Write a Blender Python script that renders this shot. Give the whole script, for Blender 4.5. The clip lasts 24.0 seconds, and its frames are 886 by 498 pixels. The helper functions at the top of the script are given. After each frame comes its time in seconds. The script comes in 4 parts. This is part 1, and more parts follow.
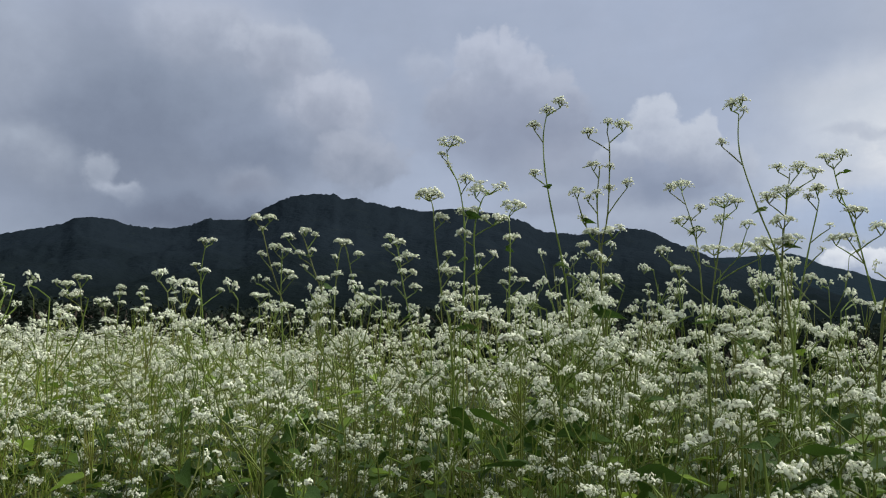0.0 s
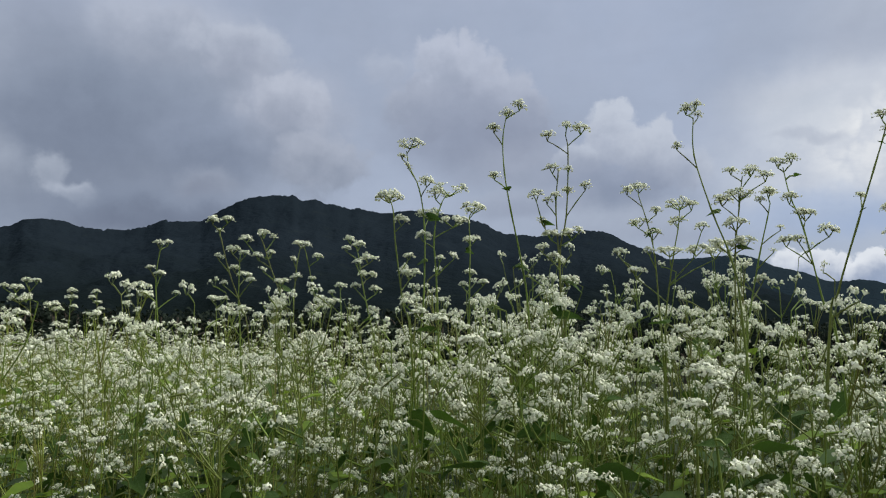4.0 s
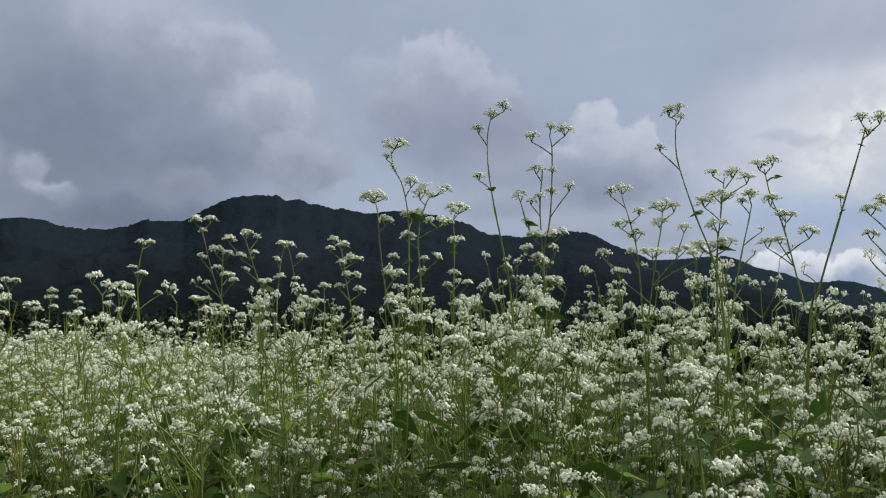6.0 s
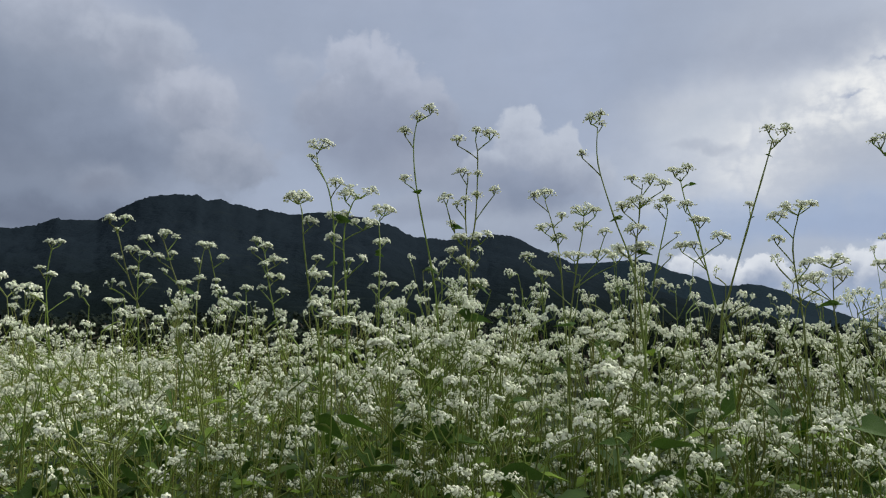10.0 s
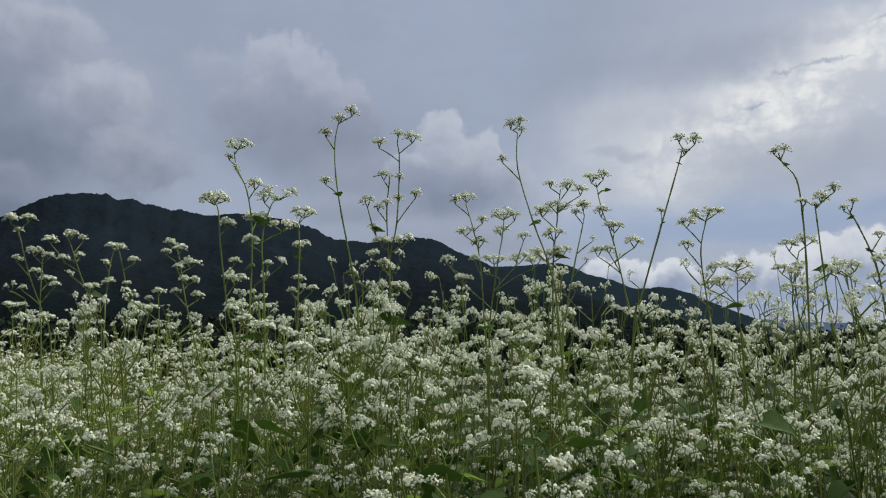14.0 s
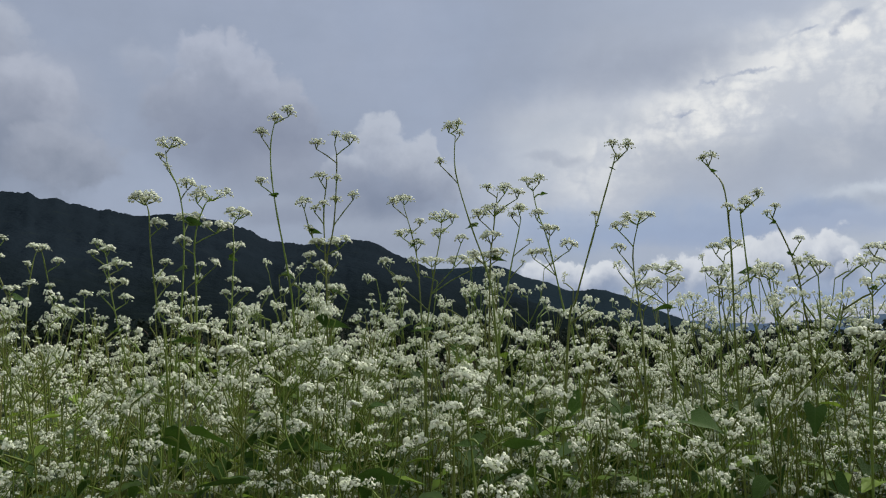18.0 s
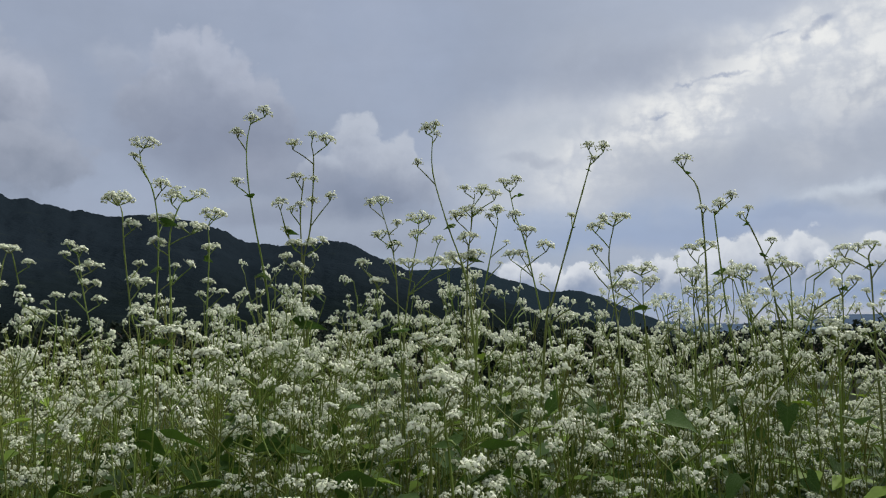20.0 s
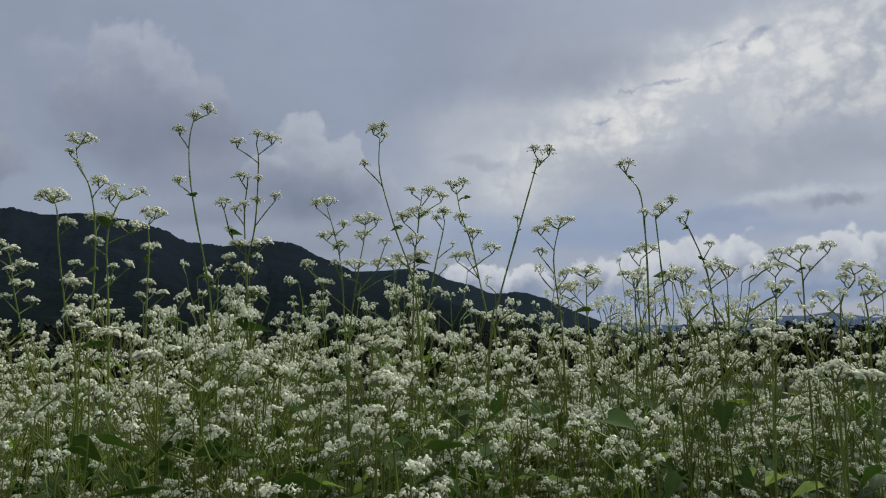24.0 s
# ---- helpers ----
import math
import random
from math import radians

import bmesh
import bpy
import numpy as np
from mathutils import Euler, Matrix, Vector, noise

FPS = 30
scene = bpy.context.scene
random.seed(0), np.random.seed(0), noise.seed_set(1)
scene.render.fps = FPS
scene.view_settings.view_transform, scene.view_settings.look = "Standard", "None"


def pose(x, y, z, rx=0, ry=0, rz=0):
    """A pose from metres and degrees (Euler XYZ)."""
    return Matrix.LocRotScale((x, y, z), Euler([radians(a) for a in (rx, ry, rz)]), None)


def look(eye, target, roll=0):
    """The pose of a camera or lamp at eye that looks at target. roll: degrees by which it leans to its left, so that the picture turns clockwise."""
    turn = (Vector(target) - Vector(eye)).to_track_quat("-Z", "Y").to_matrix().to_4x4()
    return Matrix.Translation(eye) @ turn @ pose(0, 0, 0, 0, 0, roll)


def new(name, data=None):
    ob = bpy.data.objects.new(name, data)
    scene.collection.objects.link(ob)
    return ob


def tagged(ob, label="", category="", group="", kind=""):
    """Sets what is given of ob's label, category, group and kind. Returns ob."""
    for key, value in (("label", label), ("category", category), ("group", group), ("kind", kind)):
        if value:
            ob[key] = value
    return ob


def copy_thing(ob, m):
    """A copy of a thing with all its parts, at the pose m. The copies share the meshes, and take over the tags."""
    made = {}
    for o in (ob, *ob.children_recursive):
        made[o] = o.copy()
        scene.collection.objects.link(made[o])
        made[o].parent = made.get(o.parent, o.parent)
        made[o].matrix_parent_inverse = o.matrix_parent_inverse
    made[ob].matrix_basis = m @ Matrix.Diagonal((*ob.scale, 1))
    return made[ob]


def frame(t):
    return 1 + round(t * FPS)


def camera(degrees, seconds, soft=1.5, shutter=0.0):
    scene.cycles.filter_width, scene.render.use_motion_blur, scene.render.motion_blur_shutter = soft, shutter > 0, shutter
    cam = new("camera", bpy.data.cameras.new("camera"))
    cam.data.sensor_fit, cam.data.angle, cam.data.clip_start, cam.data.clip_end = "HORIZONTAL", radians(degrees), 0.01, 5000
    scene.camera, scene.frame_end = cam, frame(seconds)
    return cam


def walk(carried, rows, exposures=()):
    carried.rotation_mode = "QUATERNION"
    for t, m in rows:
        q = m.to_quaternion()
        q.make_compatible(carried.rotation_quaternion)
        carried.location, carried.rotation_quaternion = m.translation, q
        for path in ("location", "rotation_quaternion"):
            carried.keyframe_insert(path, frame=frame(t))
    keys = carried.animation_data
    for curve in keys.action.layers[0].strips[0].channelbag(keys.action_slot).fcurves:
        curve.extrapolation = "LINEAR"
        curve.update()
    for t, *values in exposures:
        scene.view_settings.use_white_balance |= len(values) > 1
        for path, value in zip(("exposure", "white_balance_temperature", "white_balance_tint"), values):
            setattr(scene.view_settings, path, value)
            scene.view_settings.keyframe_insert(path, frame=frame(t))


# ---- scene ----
# ---- camera: it turns where it stands, at the height of a raised phone over the crop ----
EYE = (0.0, 0.0, 0.95)
cam = camera(61.77, 24.0, soft=1.15)
TURN = [(t, yaw, pitch, roll) for t, yaw, pitch, roll in (
    (0, -13.26, 5.88, 0.86),
    (0.5, -12.80, 5.89, 0.83),
    (1, -12.40, 5.92, 0.78),
    (1.5, -11.98, 5.94, 0.82),
    (2, -11.50, 5.98, 0.67),
    (2.5, -11.07, 5.98, 0.53),
    (4.5, -9.91, 6.07, 0.54),
    (5, -9.63, 6.07, 0.60),
    (5.5, -9.28, 6.10, 0.50),
    (6, -8.94, 6.10, 0.48),
    (6.5, -8.42, 6.12, 0.35),
    (7, -7.83, 6.13, 0.44),
    (7.5, -7.21, 6.17, 0.51),
    (8, -6.48, 6.21, 0.49),
    (8.5, -5.66, 6.26, 0.43),
    (9, -4.81, 6.29, 0.36),
    (9.5, -4.01, 6.31, 0.29),
    (10, -3.16, 6.33, 0.27),
    (10.5, -2.47, 6.36, 0.24),
    (12.5, 0.40, 6.47, 0.05),
    (13, 1.27, 6.50, -0.01),
    (13.5, 2.10, 6.52, -0.10),
    (14, 2.97, 6.56, -0.11),
    (14.5, 3.71, 6.58, -0.20),
    (15, 4.49, 6.61, -0.24),
    (15.5, 5.22, 6.64, -0.35),
    (16, 5.99, 6.66, -0.36),
    (16.5, 6.54, 6.67, -0.41),
    (17, 7.04, 6.69, -0.42),
    (17.5, 7.41, 6.71, -0.43),
    (18, 7.82, 6.72, -0.47),
    (18.5, 8.22, 6.74, -0.51),
    (20.5, 10.13, 6.79, -0.69),
    (21, 10.72, 6.78, -0.72),
    (21.5, 11.39, 6.82, -0.80),
    (22, 12.23, 6.83, -0.83),
    (22.5, 12.83, 6.84, -0.84),
    (23, 13.28, 6.85, -0.90),
    (23.5, 13.57, 6.86, -0.84),
    (24, 13.74, 6.86, -0.78),)]


def heading(az, el):
    a, e = radians(az), radians(el)
    return Vector((math.sin(a) * math.cos(e), math.cos(a) * math.cos(e), math.sin(e)))


walk(cam, [(t, look(EYE, Vector(EYE) + heading(yaw, pitch), roll)) for t, yaw, pitch, roll in TURN],
     exposures=[(0.0, 0.05), (5.0, 0.03), (9.0, 0.0), (13.0, -0.12), (16.0, -0.15), (18.0, -0.13), (21.0, -0.1), (22.0, -0.14), (22.6, -0.28), (23.0, -0.33), (24.0, -0.33)])

# ---- world: overcast sky with broken cumulus, brightest towards the hidden sun ----
SUN_AZ, SUN_EL = 62.0, 40.0
world = bpy.data.worlds.new("sky")
scene.world = world
world.use_nodes = True
wt = world.node_tree
wt.nodes.clear()


class Graph:
    """Short hand for node trees."""

    def __init__(self, tree):
        self.tree = tree

    def node(self, kind, **settings):
        n = self.tree.nodes.new(kind)
        for key, value in settings.items():
            if key == "operation":
                n.operation = value
            elif key == "data_type":
                n.data_type = value
            elif key == "blend_type":
                n.blend_type = value
            elif key == "noise_dimensions":
                n.noise_dimensions = value
        return n

    def put(self, socket, value):
        if isinstance(value, bpy.types.NodeSocket):
            self.tree.links.new(value, socket)
        else:
            socket.default_value = value

    def math(self, op, a, b=0.0, c=0.0, clamp=False):
        n = self.node("ShaderNodeMath", operation=op)
        n.use_clamp = clamp
        for i, v in enumerate((a, b, c)):
            self.put(n.inputs[i], v)
        return n.outputs[0]

    def mix(self, f, a, b, blend="MIX"):
        n = self.node("ShaderNodeMix", data_type="RGBA", blend_type=blend)
        self.put(n.inputs[0], f)
        self.put(n.inputs[6], (*a, 1) if isinstance(a, tuple) else a)
        self.put(n.inputs[7], (*b, 1) if isinstance(b, tuple) else b)
        return n.outputs[2]

    def noise(self, vector, scale, detail=4.0, rough=0.55, distortion=0.0):
        n = self.node("ShaderNodeTexNoise")
        if vector is not None:
            self.put(n.inputs["Vector"], vector)
        n.inputs["Scale"].default_value, n.inputs["Detail"].default_value = scale, detail
        n.inputs["Roughness"].default_value, n.inputs["Distortion"].default_value = rough, distortion
        return n

    def step(self, x, lo, hi, to0=0.0, to1=1.0):
        n = self.node("ShaderNodeMapRange")
        n.interpolation_type = "SMOOTHSTEP"
        self.put(n.inputs[0], x)
        for i, v in enumerate((lo, hi, to0, to1)):
            n.inputs[i + 1].default_value = v
        return n.outputs[0]


def srgb(r, g, b):
    return tuple((c / 255 / 12.92) if c <= 10 else ((c / 255 + 0.055) / 1.055) ** 2.4 for c in (r, g, b))


g = Graph(wt)
sky = g.node("ShaderNodeTexSky")
sky.sky_type, sky.sun_disc = "NISHITA", False
sky.sun_elevation, sky.sun_rotation = radians(SUN_EL), radians(SUN_AZ)
coord = g.node("ShaderNodeTexCoord").outputs["Generated"]
split = g.node("ShaderNodeSeparateXYZ")
g.put(split.inputs[0], coord)
az = g.math("MULTIPLY", g.math("ARCTAN2", split.outputs[0], split.outputs[1]), 180 / math.pi)
el = g.math("MULTIPLY", g.math("ARCSINE", split.outputs[2]), 180 / math.pi)
billow = g.noise(coord, 11.0, 7.0, 0.55)
broad = g.noise(coord, 3.2, 5.0, 0.5)
fine = g.noise(coord, 42.0, 4.0, 0.55)
flat = g.node("ShaderNodeMapping")
flat.inputs["Scale"].default_value = (1.0, 1.0, 3.2)
g.put(flat.inputs["Vector"], coord)
streak = g.noise(flat.outputs[0], 9.0, 7.0, 0.6, 0.4)
sepw = g.node("ShaderNodeSeparateColor")
g.put(sepw.inputs[0], billow.outputs["Color"])
sepb = g.node("ShaderNodeSeparateColor")
g.put(sepb.inputs[0], broad.outputs["Color"])
n0, n1, n2 = (sepw.outputs[i] for i in range(3))
b0, b1 = sepb.outputs[0], sepb.outputs[1]
streak0, fine0 = streak.outputs["Fac"], fine.outputs["Fac"]


def bent(v, noise_value, amount):
    """A coordinate bent by a cloud noise."""
    return g.math("MULTIPLY_ADD", g.math("SUBTRACT", noise_value, 0.5), amount, v)


az_w = bent(bent(az, n1, 5.0), b0, 5.0)
el_w = bent(bent(el, n2, 4.0), b1, 3.0)
lumps = []
stirred = g.node("ShaderNodeVectorMath", operation="MULTIPLY_ADD")
g.put(stirred.inputs[0], billow.outputs["Color"])
stirred.inputs[1].default_value = (0.16, 0.16, 0.16)
g.put(stirred.inputs[2], coord)
for cell in (17.0, 40.0):
    vor = g.node("ShaderNodeTexVoronoi")
    g.put(vor.inputs["Vector"], stirred.outputs[0])
    vor.inputs["Scale"].default_value = cell
    lumps.append(vor.outputs["Distance"])
lobes = g.math("MULTIPLY_ADD", lumps[1], 0.45, lumps[0])
sepf = g.node("ShaderNodeSeparateColor")
g.put(sepf.inputs[0], fine.outputs["Color"])
az_s = bent(bent(az, n1, 2.4), sepf.outputs[1], 1.3)
el_s = bent(bent(el, n2, 2.4), sepf.outputs[2], 1.3)


def behind(col, u, v):
    """Lets the tone of the cloud behind bend a rim very slightly."""
    tone = g.node("ShaderNodeSeparateColor")
    g.put(tone.inputs[0], col)
    return tuple(g.math("MULTIPLY_ADD", tone.outputs[i], 0.02, c) for i, c in enumerate((u, v)))


def puff(col, a, e, wide, high, top, low, hard=0.35, amount=1.0, grain=0.5, sharp=False, lean=0.0):
    """One cloud at azimuth a and elevation e (degrees): lighter above, darker below, its rim frayed by the noises."""
    u, v = behind(col, *((az_s, el_s) if sharp else (az_w, el_w)))
    du = g.math("MULTIPLY", g.math("SUBTRACT", u, a), 1 / wide)
    dv = g.math("MULTIPLY", g.math("SUBTRACT", v, e), 1 / high)
    if lean:
        dv = g.math("MULTIPLY_ADD", du, -lean, dv)
    r = g.math("SQRT", g.math("ADD", g.math("MULTIPLY", du, du), g.math("MULTIPLY", dv, dv)))
    r = g.math("MULTIPLY_ADD", g.math("SUBTRACT", n0, 0.5), grain, r)
    if sharp:
        r = g.math("MULTIPLY_ADD", g.math("SUBTRACT", lobes, 0.62), 0.75, r)
    mask = g.math("MULTIPLY", g.step(r, 1.0 + hard, 1.0 - hard), amount)
    lit = g.math("MULTIPLY_ADD", r, 0.5, g.math("MULTIPLY", dv, 0.75))
    shade = g.step(g.math("MULTIPLY_ADD", g.math("SUBTRACT", fine0, 0.5), 0.7, g.math("MULTIPLY_ADD", g.math("SUBTRACT", n0, 0.5), -1.2, lit)), -0.4, 1.1)
    return g.mix(mask, col, g.mix(shade, srgb(*low), srgb(*top)))


def broken(col, a, e, wide, high, light, dark, hard, amount, lean=0.0):
    """A patch of small broken cloud, light heads with duller gaps."""
    u, v = behind(col, az_w, el_w)
    du = g.math("MULTIPLY", g.math("SUBTRACT", u, a), 1 / wide)
    dv = g.math("MULTIPLY", g.math("SUBTRACT", v, e), 1 / high)
    dv = g.math("MULTIPLY_ADD", du, -lean, dv)
    r = g.math("SQRT", g.math("ADD", g.math("MULTIPLY", du, du), g.math("MULTIPLY", dv, dv)))
    r = g.math("MULTIPLY_ADD", g.math("SUBTRACT", n0, 0.5), 0.9, r)
    mask = g.math("MULTIPLY", g.step(r, 1.0 + hard, 1.0 - hard), amount)
    heaped = g.math("MULTIPLY_ADD", streak0, 0.55, g.math("MULTIPLY_ADD", lumps[1], -0.3, g.math("MULTIPLY_ADD", lumps[0], -0.3, g.math("MULTIPLY_ADD", fine0, 0.25, 0.38))))
    heads = g.math("MULTIPLY", g.step(heaped, 0.32, 0.66), g.step(r, 1.3, 0.3, 0.45, 1.0))
    return g.mix(mask, col, g.mix(heads, srgb(*dark), srgb(*light)))


# the blue behind, then a grey veil over all of it, lighter towards the sun
toward = g.node("ShaderNodeVectorMath", operation="DOT_PRODUCT")
g.put(toward.inputs[0], coord)
toward.inputs[1].default_value = heading(SUN_AZ - 6, SUN_EL - 12)
near_sun = g.step(toward.outputs["Value"], 0.72, 1.0)
blue = g.node("ShaderNodeVectorMath", operation="SCALE")
g.put(blue.inputs[0], sky.outputs[0])
blue.inputs["Scale"].default_value = 0.1
veil = g.mix(g.step(b0, 0.3, 0.7), srgb(159, 168, 187), srgb(169, 178, 198))
veil = g.mix(g.math("MULTIPLY", near_sun, 0.5), veil, srgb(205, 210, 220))
veil = g.mix(g.step(el, 24.0, 62.0), veil, (1.22, 1.23, 1.17))
col = g.mix(g.step(n0, 0.2, 0.8, 0.86, 0.96), blue.outputs[0], veil)
# far left: a dark bank with lighter heads, low cloud on the ridge
col = puff(col, -36.0, 13.2, 15.0, 7.5, (143, 152, 169), (124, 133, 151), 0.7, 0.9)
col = puff(col, -36.0, 14.5, 7.0, 4.5, (126, 137, 157), (118, 128, 148), 0.8, 0.6)
col = puff(col, -39.5, 19.3, 3.5, 2.8, (150, 158, 176), (140, 149, 167), 0.7, 0.7)
col = puff(col, -46.5, 18.5, 4.0, 4.5, (168, 176, 192), (146, 154, 171), 0.7, 0.7)
col = puff(col, -30.5, 20.8, 5.5, 3.0, (180, 186, 201), (148, 156, 173), 0.45, 0.85)
col = puff(col, -26.0, 19.0, 3.0, 2.6, (166, 173, 189), (144, 152, 169), 0.5, 0.7)
col = puff(col, -25.8, 20.2, 3.6, 2.2, (184, 190, 204), (156, 163, 180), 0.3, 0.75, sharp=True)
col = puff(col, -22.0, 15.2, 4.0, 4.0, (176, 182, 198), (142, 150, 167), 0.4, 0.85)
col = puff(col, -22.4, 16.6, 3.0, 2.4, (186, 191, 205), (152, 159, 176), 0.25, 0.75, sharp=True)
col = puff(col, -19.8, 12.4, 3.2, 2.4, (170, 176, 191), (138, 146, 163), 0.3, 0.8, sharp=True)
col = puff(col, -27.0, 12.6, 4.0, 2.4, (140, 150, 170), (122, 132, 152), 0.6, 0.7)
col = puff(col, -43.6, 11.4, 3.6, 1.7, (180, 188, 202), (148, 156, 172), 0.6, 0.6)
col = puff(col, -38.6, 10.4, 0.9, 1.5, (186, 193, 206), (160, 168, 183), 0.5, 0.52, sharp=True)
col = puff(col, -37.0, 9.1, 1.9, 0.6, (182, 189, 203), (158, 166, 182), 0.45, 0.7, sharp=True, lean=-0.5)
col = puff(col, -28.0, 10.0, 2.0, 1.0, (154, 161, 177), (132, 139, 156), 0.6, 0.7)
col = puff(col, -31.0, 7.8, 8.0, 1.5, (128, 138, 157), (110, 119, 138), 0.6, 0.9)
# the middle cumulus
col = puff(col, -14.5, 19.6, 2.6, 1.3, (177, 184, 200), (161, 169, 187), 0.45, 0.7, sharp=True)
col = puff(col, -5.4, 16.7, 3.7, 3.0, (177, 183, 199), (147, 155, 174), 0.18, 0.9, sharp=True)
col = puff(col, -9.3, 17.7, 4.4, 4.2, (181, 187, 203), (147, 155, 174), 0.16, 0.9, sharp=True)
col = puff(col, -10.5, 20.2, 2.3, 2.0, (183, 189, 205), (157, 165, 183), 0.2, 0.9, sharp=True)
col = puff(col, -12.3, 16.9, 2.6, 2.2, (165, 172, 189), (147, 155, 173), 0.4, 0.8, sharp=True)
col = puff(col, -8.0, 14.8, 6.0, 2.6, (149, 157, 176), (139, 147, 167), 0.6, 0.85)
col = puff(col, -3.0, 12.4, 5.0, 1.8, (161, 168, 185), (147, 155, 173), 0.6, 0.7)
col = puff(col, 5.6, 12.9, 3.0, 2.4, (190, 196, 209), (155, 163, 181), 0.16, 0.95, sharp=True)
col = puff(col, 2.3, 14.2, 2.5, 2.8, (192, 198, 211), (157, 165, 183), 0.16, 0.95, sharp=True)
col = puff(col, 0.4, 13.2, 1.9, 1.7, (185, 192, 206), (155, 163, 181), 0.25, 0.9, sharp=True)
col = puff(col, 8.4, 11.8, 2.4, 1.7, (181, 188, 203), (153, 161, 179), 0.3, 0.8, sharp=True)
col = puff(col, 2.6, 10.4, 5.0, 1.9, (145, 154, 174), (131, 141, 162), 0.5, 0.85)
col = puff(col, -4.0, 9.6, 4.5, 1.2, (163, 171, 188), (147, 155, 174), 0.5, 0.7)
col = puff(col, 5.0, 7.8, 8.0, 1.5, (169, 177, 193), (153, 161, 179), 0.5, 0.7)
# the bright break by the sun, a field of small broken cloud
col = puff(col, 17.5, 12.0, 6.5, 2.8, (212, 216, 224), (190, 197, 210), 0.7, 0.65)
col = puff(col, 18.5, 15.6, 6.5, 2.6, (210, 213, 220), (196, 202, 212), 0.7, 0.7)
col = puff(col, 23.0, 12.4, 5.0, 2.0, (216, 220, 228), (198, 204, 216), 0.6, 0.65)
col = broken(col, 31.0, 16.8, 15.0, 3.4, (244, 243, 241), (204, 208, 217), 0.7, 0.95, lean=1.75)
col = broken(col, 44.0, 18.5, 8.0, 4.5, (240, 240, 239), (190, 195, 206), 0.7, 0.9)
col = broken(col, 36.5, 20.0, 7.0, 2.6, (245, 244, 242), (212, 216, 224), 0.7, 0.8)
col = puff(col, 23.5, 20.2, 6.5, 2.4, (176, 183, 198), (164, 171, 187), 0.7, 0.7)
for a, e, w, h, tilt in ((37.7, 20.9, 0.8, 0.24, 1.2), (35.0, 20.8, 0.9, 0.13, 0.8), (28.4, 18.0, 1.0, 0.14, 0.5), (30.8, 18.3, 1.4, 0.12, 0.9), (36.7, 20.0, 0.22, 0.4, 0.0), (26.3, 16.0, 0.8, 0.12, 1.0)):
    col = puff(col, a, e, w, h, (126, 143, 178), (120, 138, 174), 0.9, 0.5, 1.2, True, tilt)
col = puff(col, 33.0, 12.0, 10.0, 1.9, (182, 188, 200), (170, 177, 192), 0.7, 0.75)
col = broken(col, 41.0, 14.8, 5.5, 2.2, (218, 219, 222), (188, 193, 204), 0.7, 0.6, lean=0.8)
col = puff(col, 43.0, 13.4, 6.0, 1.6, (180, 187, 202), (168, 176, 192), 0.6, 0.8)
col = puff(col, 17.0, 13.6, 2.4, 0.4, (174, 181, 196), (166, 173, 189), 0.6, 0.5)
col = puff(col, 40.5, 9.3, 5.0, 0.9, (208, 215, 225), (176, 184, 199), 0.45, 0.85, sharp=True)
col = puff(col, 42.7, 9.1, 1.9, 0.45, (160, 168, 183), (152, 160, 176), 0.5, 0.8, sharp=True)
col = puff(col, 35.0, 8.4, 2.6, 0.5, (172, 181, 197), (160, 169, 187), 0.5, 0.7, sharp=True)
col = puff(col, 33.0, 7.6, 12.0, 1.0, (164, 178, 204), (160, 174, 202), 0.6, 0.6)
# clear blue low down, behind the low cumulus over the far hills
col = puff(col, 18.0, 8.2, 7.0, 1.5, (160, 178, 208), (158, 176, 206), 0.7, 0.55)
col = puff(col, 28.0, 8.0, 7.0, 1.2, (158, 175, 204), (156, 173, 203), 0.7, 0.5)
for a, e, w, h in ((16.5, 4.4, 2.6, 1.3), (20.5, 4.0, 2.2, 1.2), (47.5, 4.8, 2.5, 2.2), (52.0, 4.6, 3.0, 2.4), (24.4, 4.2, 1.8, 1.6), (26.3, 4.4, 1.8, 2.0), (30.2, 4.7, 2.0, 2.4), (28.2, 4.4, 2.0, 2.4),
                   (34.0, 4.7, 1.8, 2.4), (32.2, 4.8, 1.9, 2.7), (35.9, 4.6, 1.6, 2.3), (37.0, 4.0, 1.2, 1.8), (40.2, 4.4, 1.8, 2.0), (44.6, 4.8, 2.0, 2.4), (42.4, 4.8, 1.8, 2.5)):
    col = puff(col, a, e, w, h, (224, 227, 233), (138, 152, 179), 0.12, 0.92, 0.45, True)
col = puff(col, 33.0, 2.9, 16.0, 1.2, (170, 183, 206), (158, 173, 200), 0.5, 0.75)
col = puff(col, 40.0, 2.6, 5.0, 0.6, (144, 162, 192), (144, 162, 192), 0.6, 0.6)

mottle = g.math("MULTIPLY_ADD", g.math("SUBTRACT", streak0, 0.5), 0.10, g.math("MULTIPLY_ADD", g.math("SUBTRACT", fine0, 0.5), 0.05, 1.0))
grey = g.node("ShaderNodeCombineColor")
for i in range(3):
    g.put(grey.inputs[i], mottle)
col = g.mix(1.0, col, grey.outputs[0], "MULTIPLY")
col = g.mix(1.0, col, (0.985, 1.003, 1.015), "MULTIPLY")
# below the horizon only a dull ground tone
col = g.mix(g.step(el, -3.0, -0.5), srgb(70, 78, 70), col)
out_scale = g.node("ShaderNodeVectorMath", operation="SCALE")
g.put(out_scale.inputs[0], col)
out_scale.inputs["Scale"].default_value = 10.0
back = g.node("ShaderNodeBackground")
g.put(back.inputs[0], out_scale.outputs[0])
back.inputs[1].default_value = 0.1
g.put(g.node("ShaderNodeOutputWorld").inputs[0], back.outputs[0])

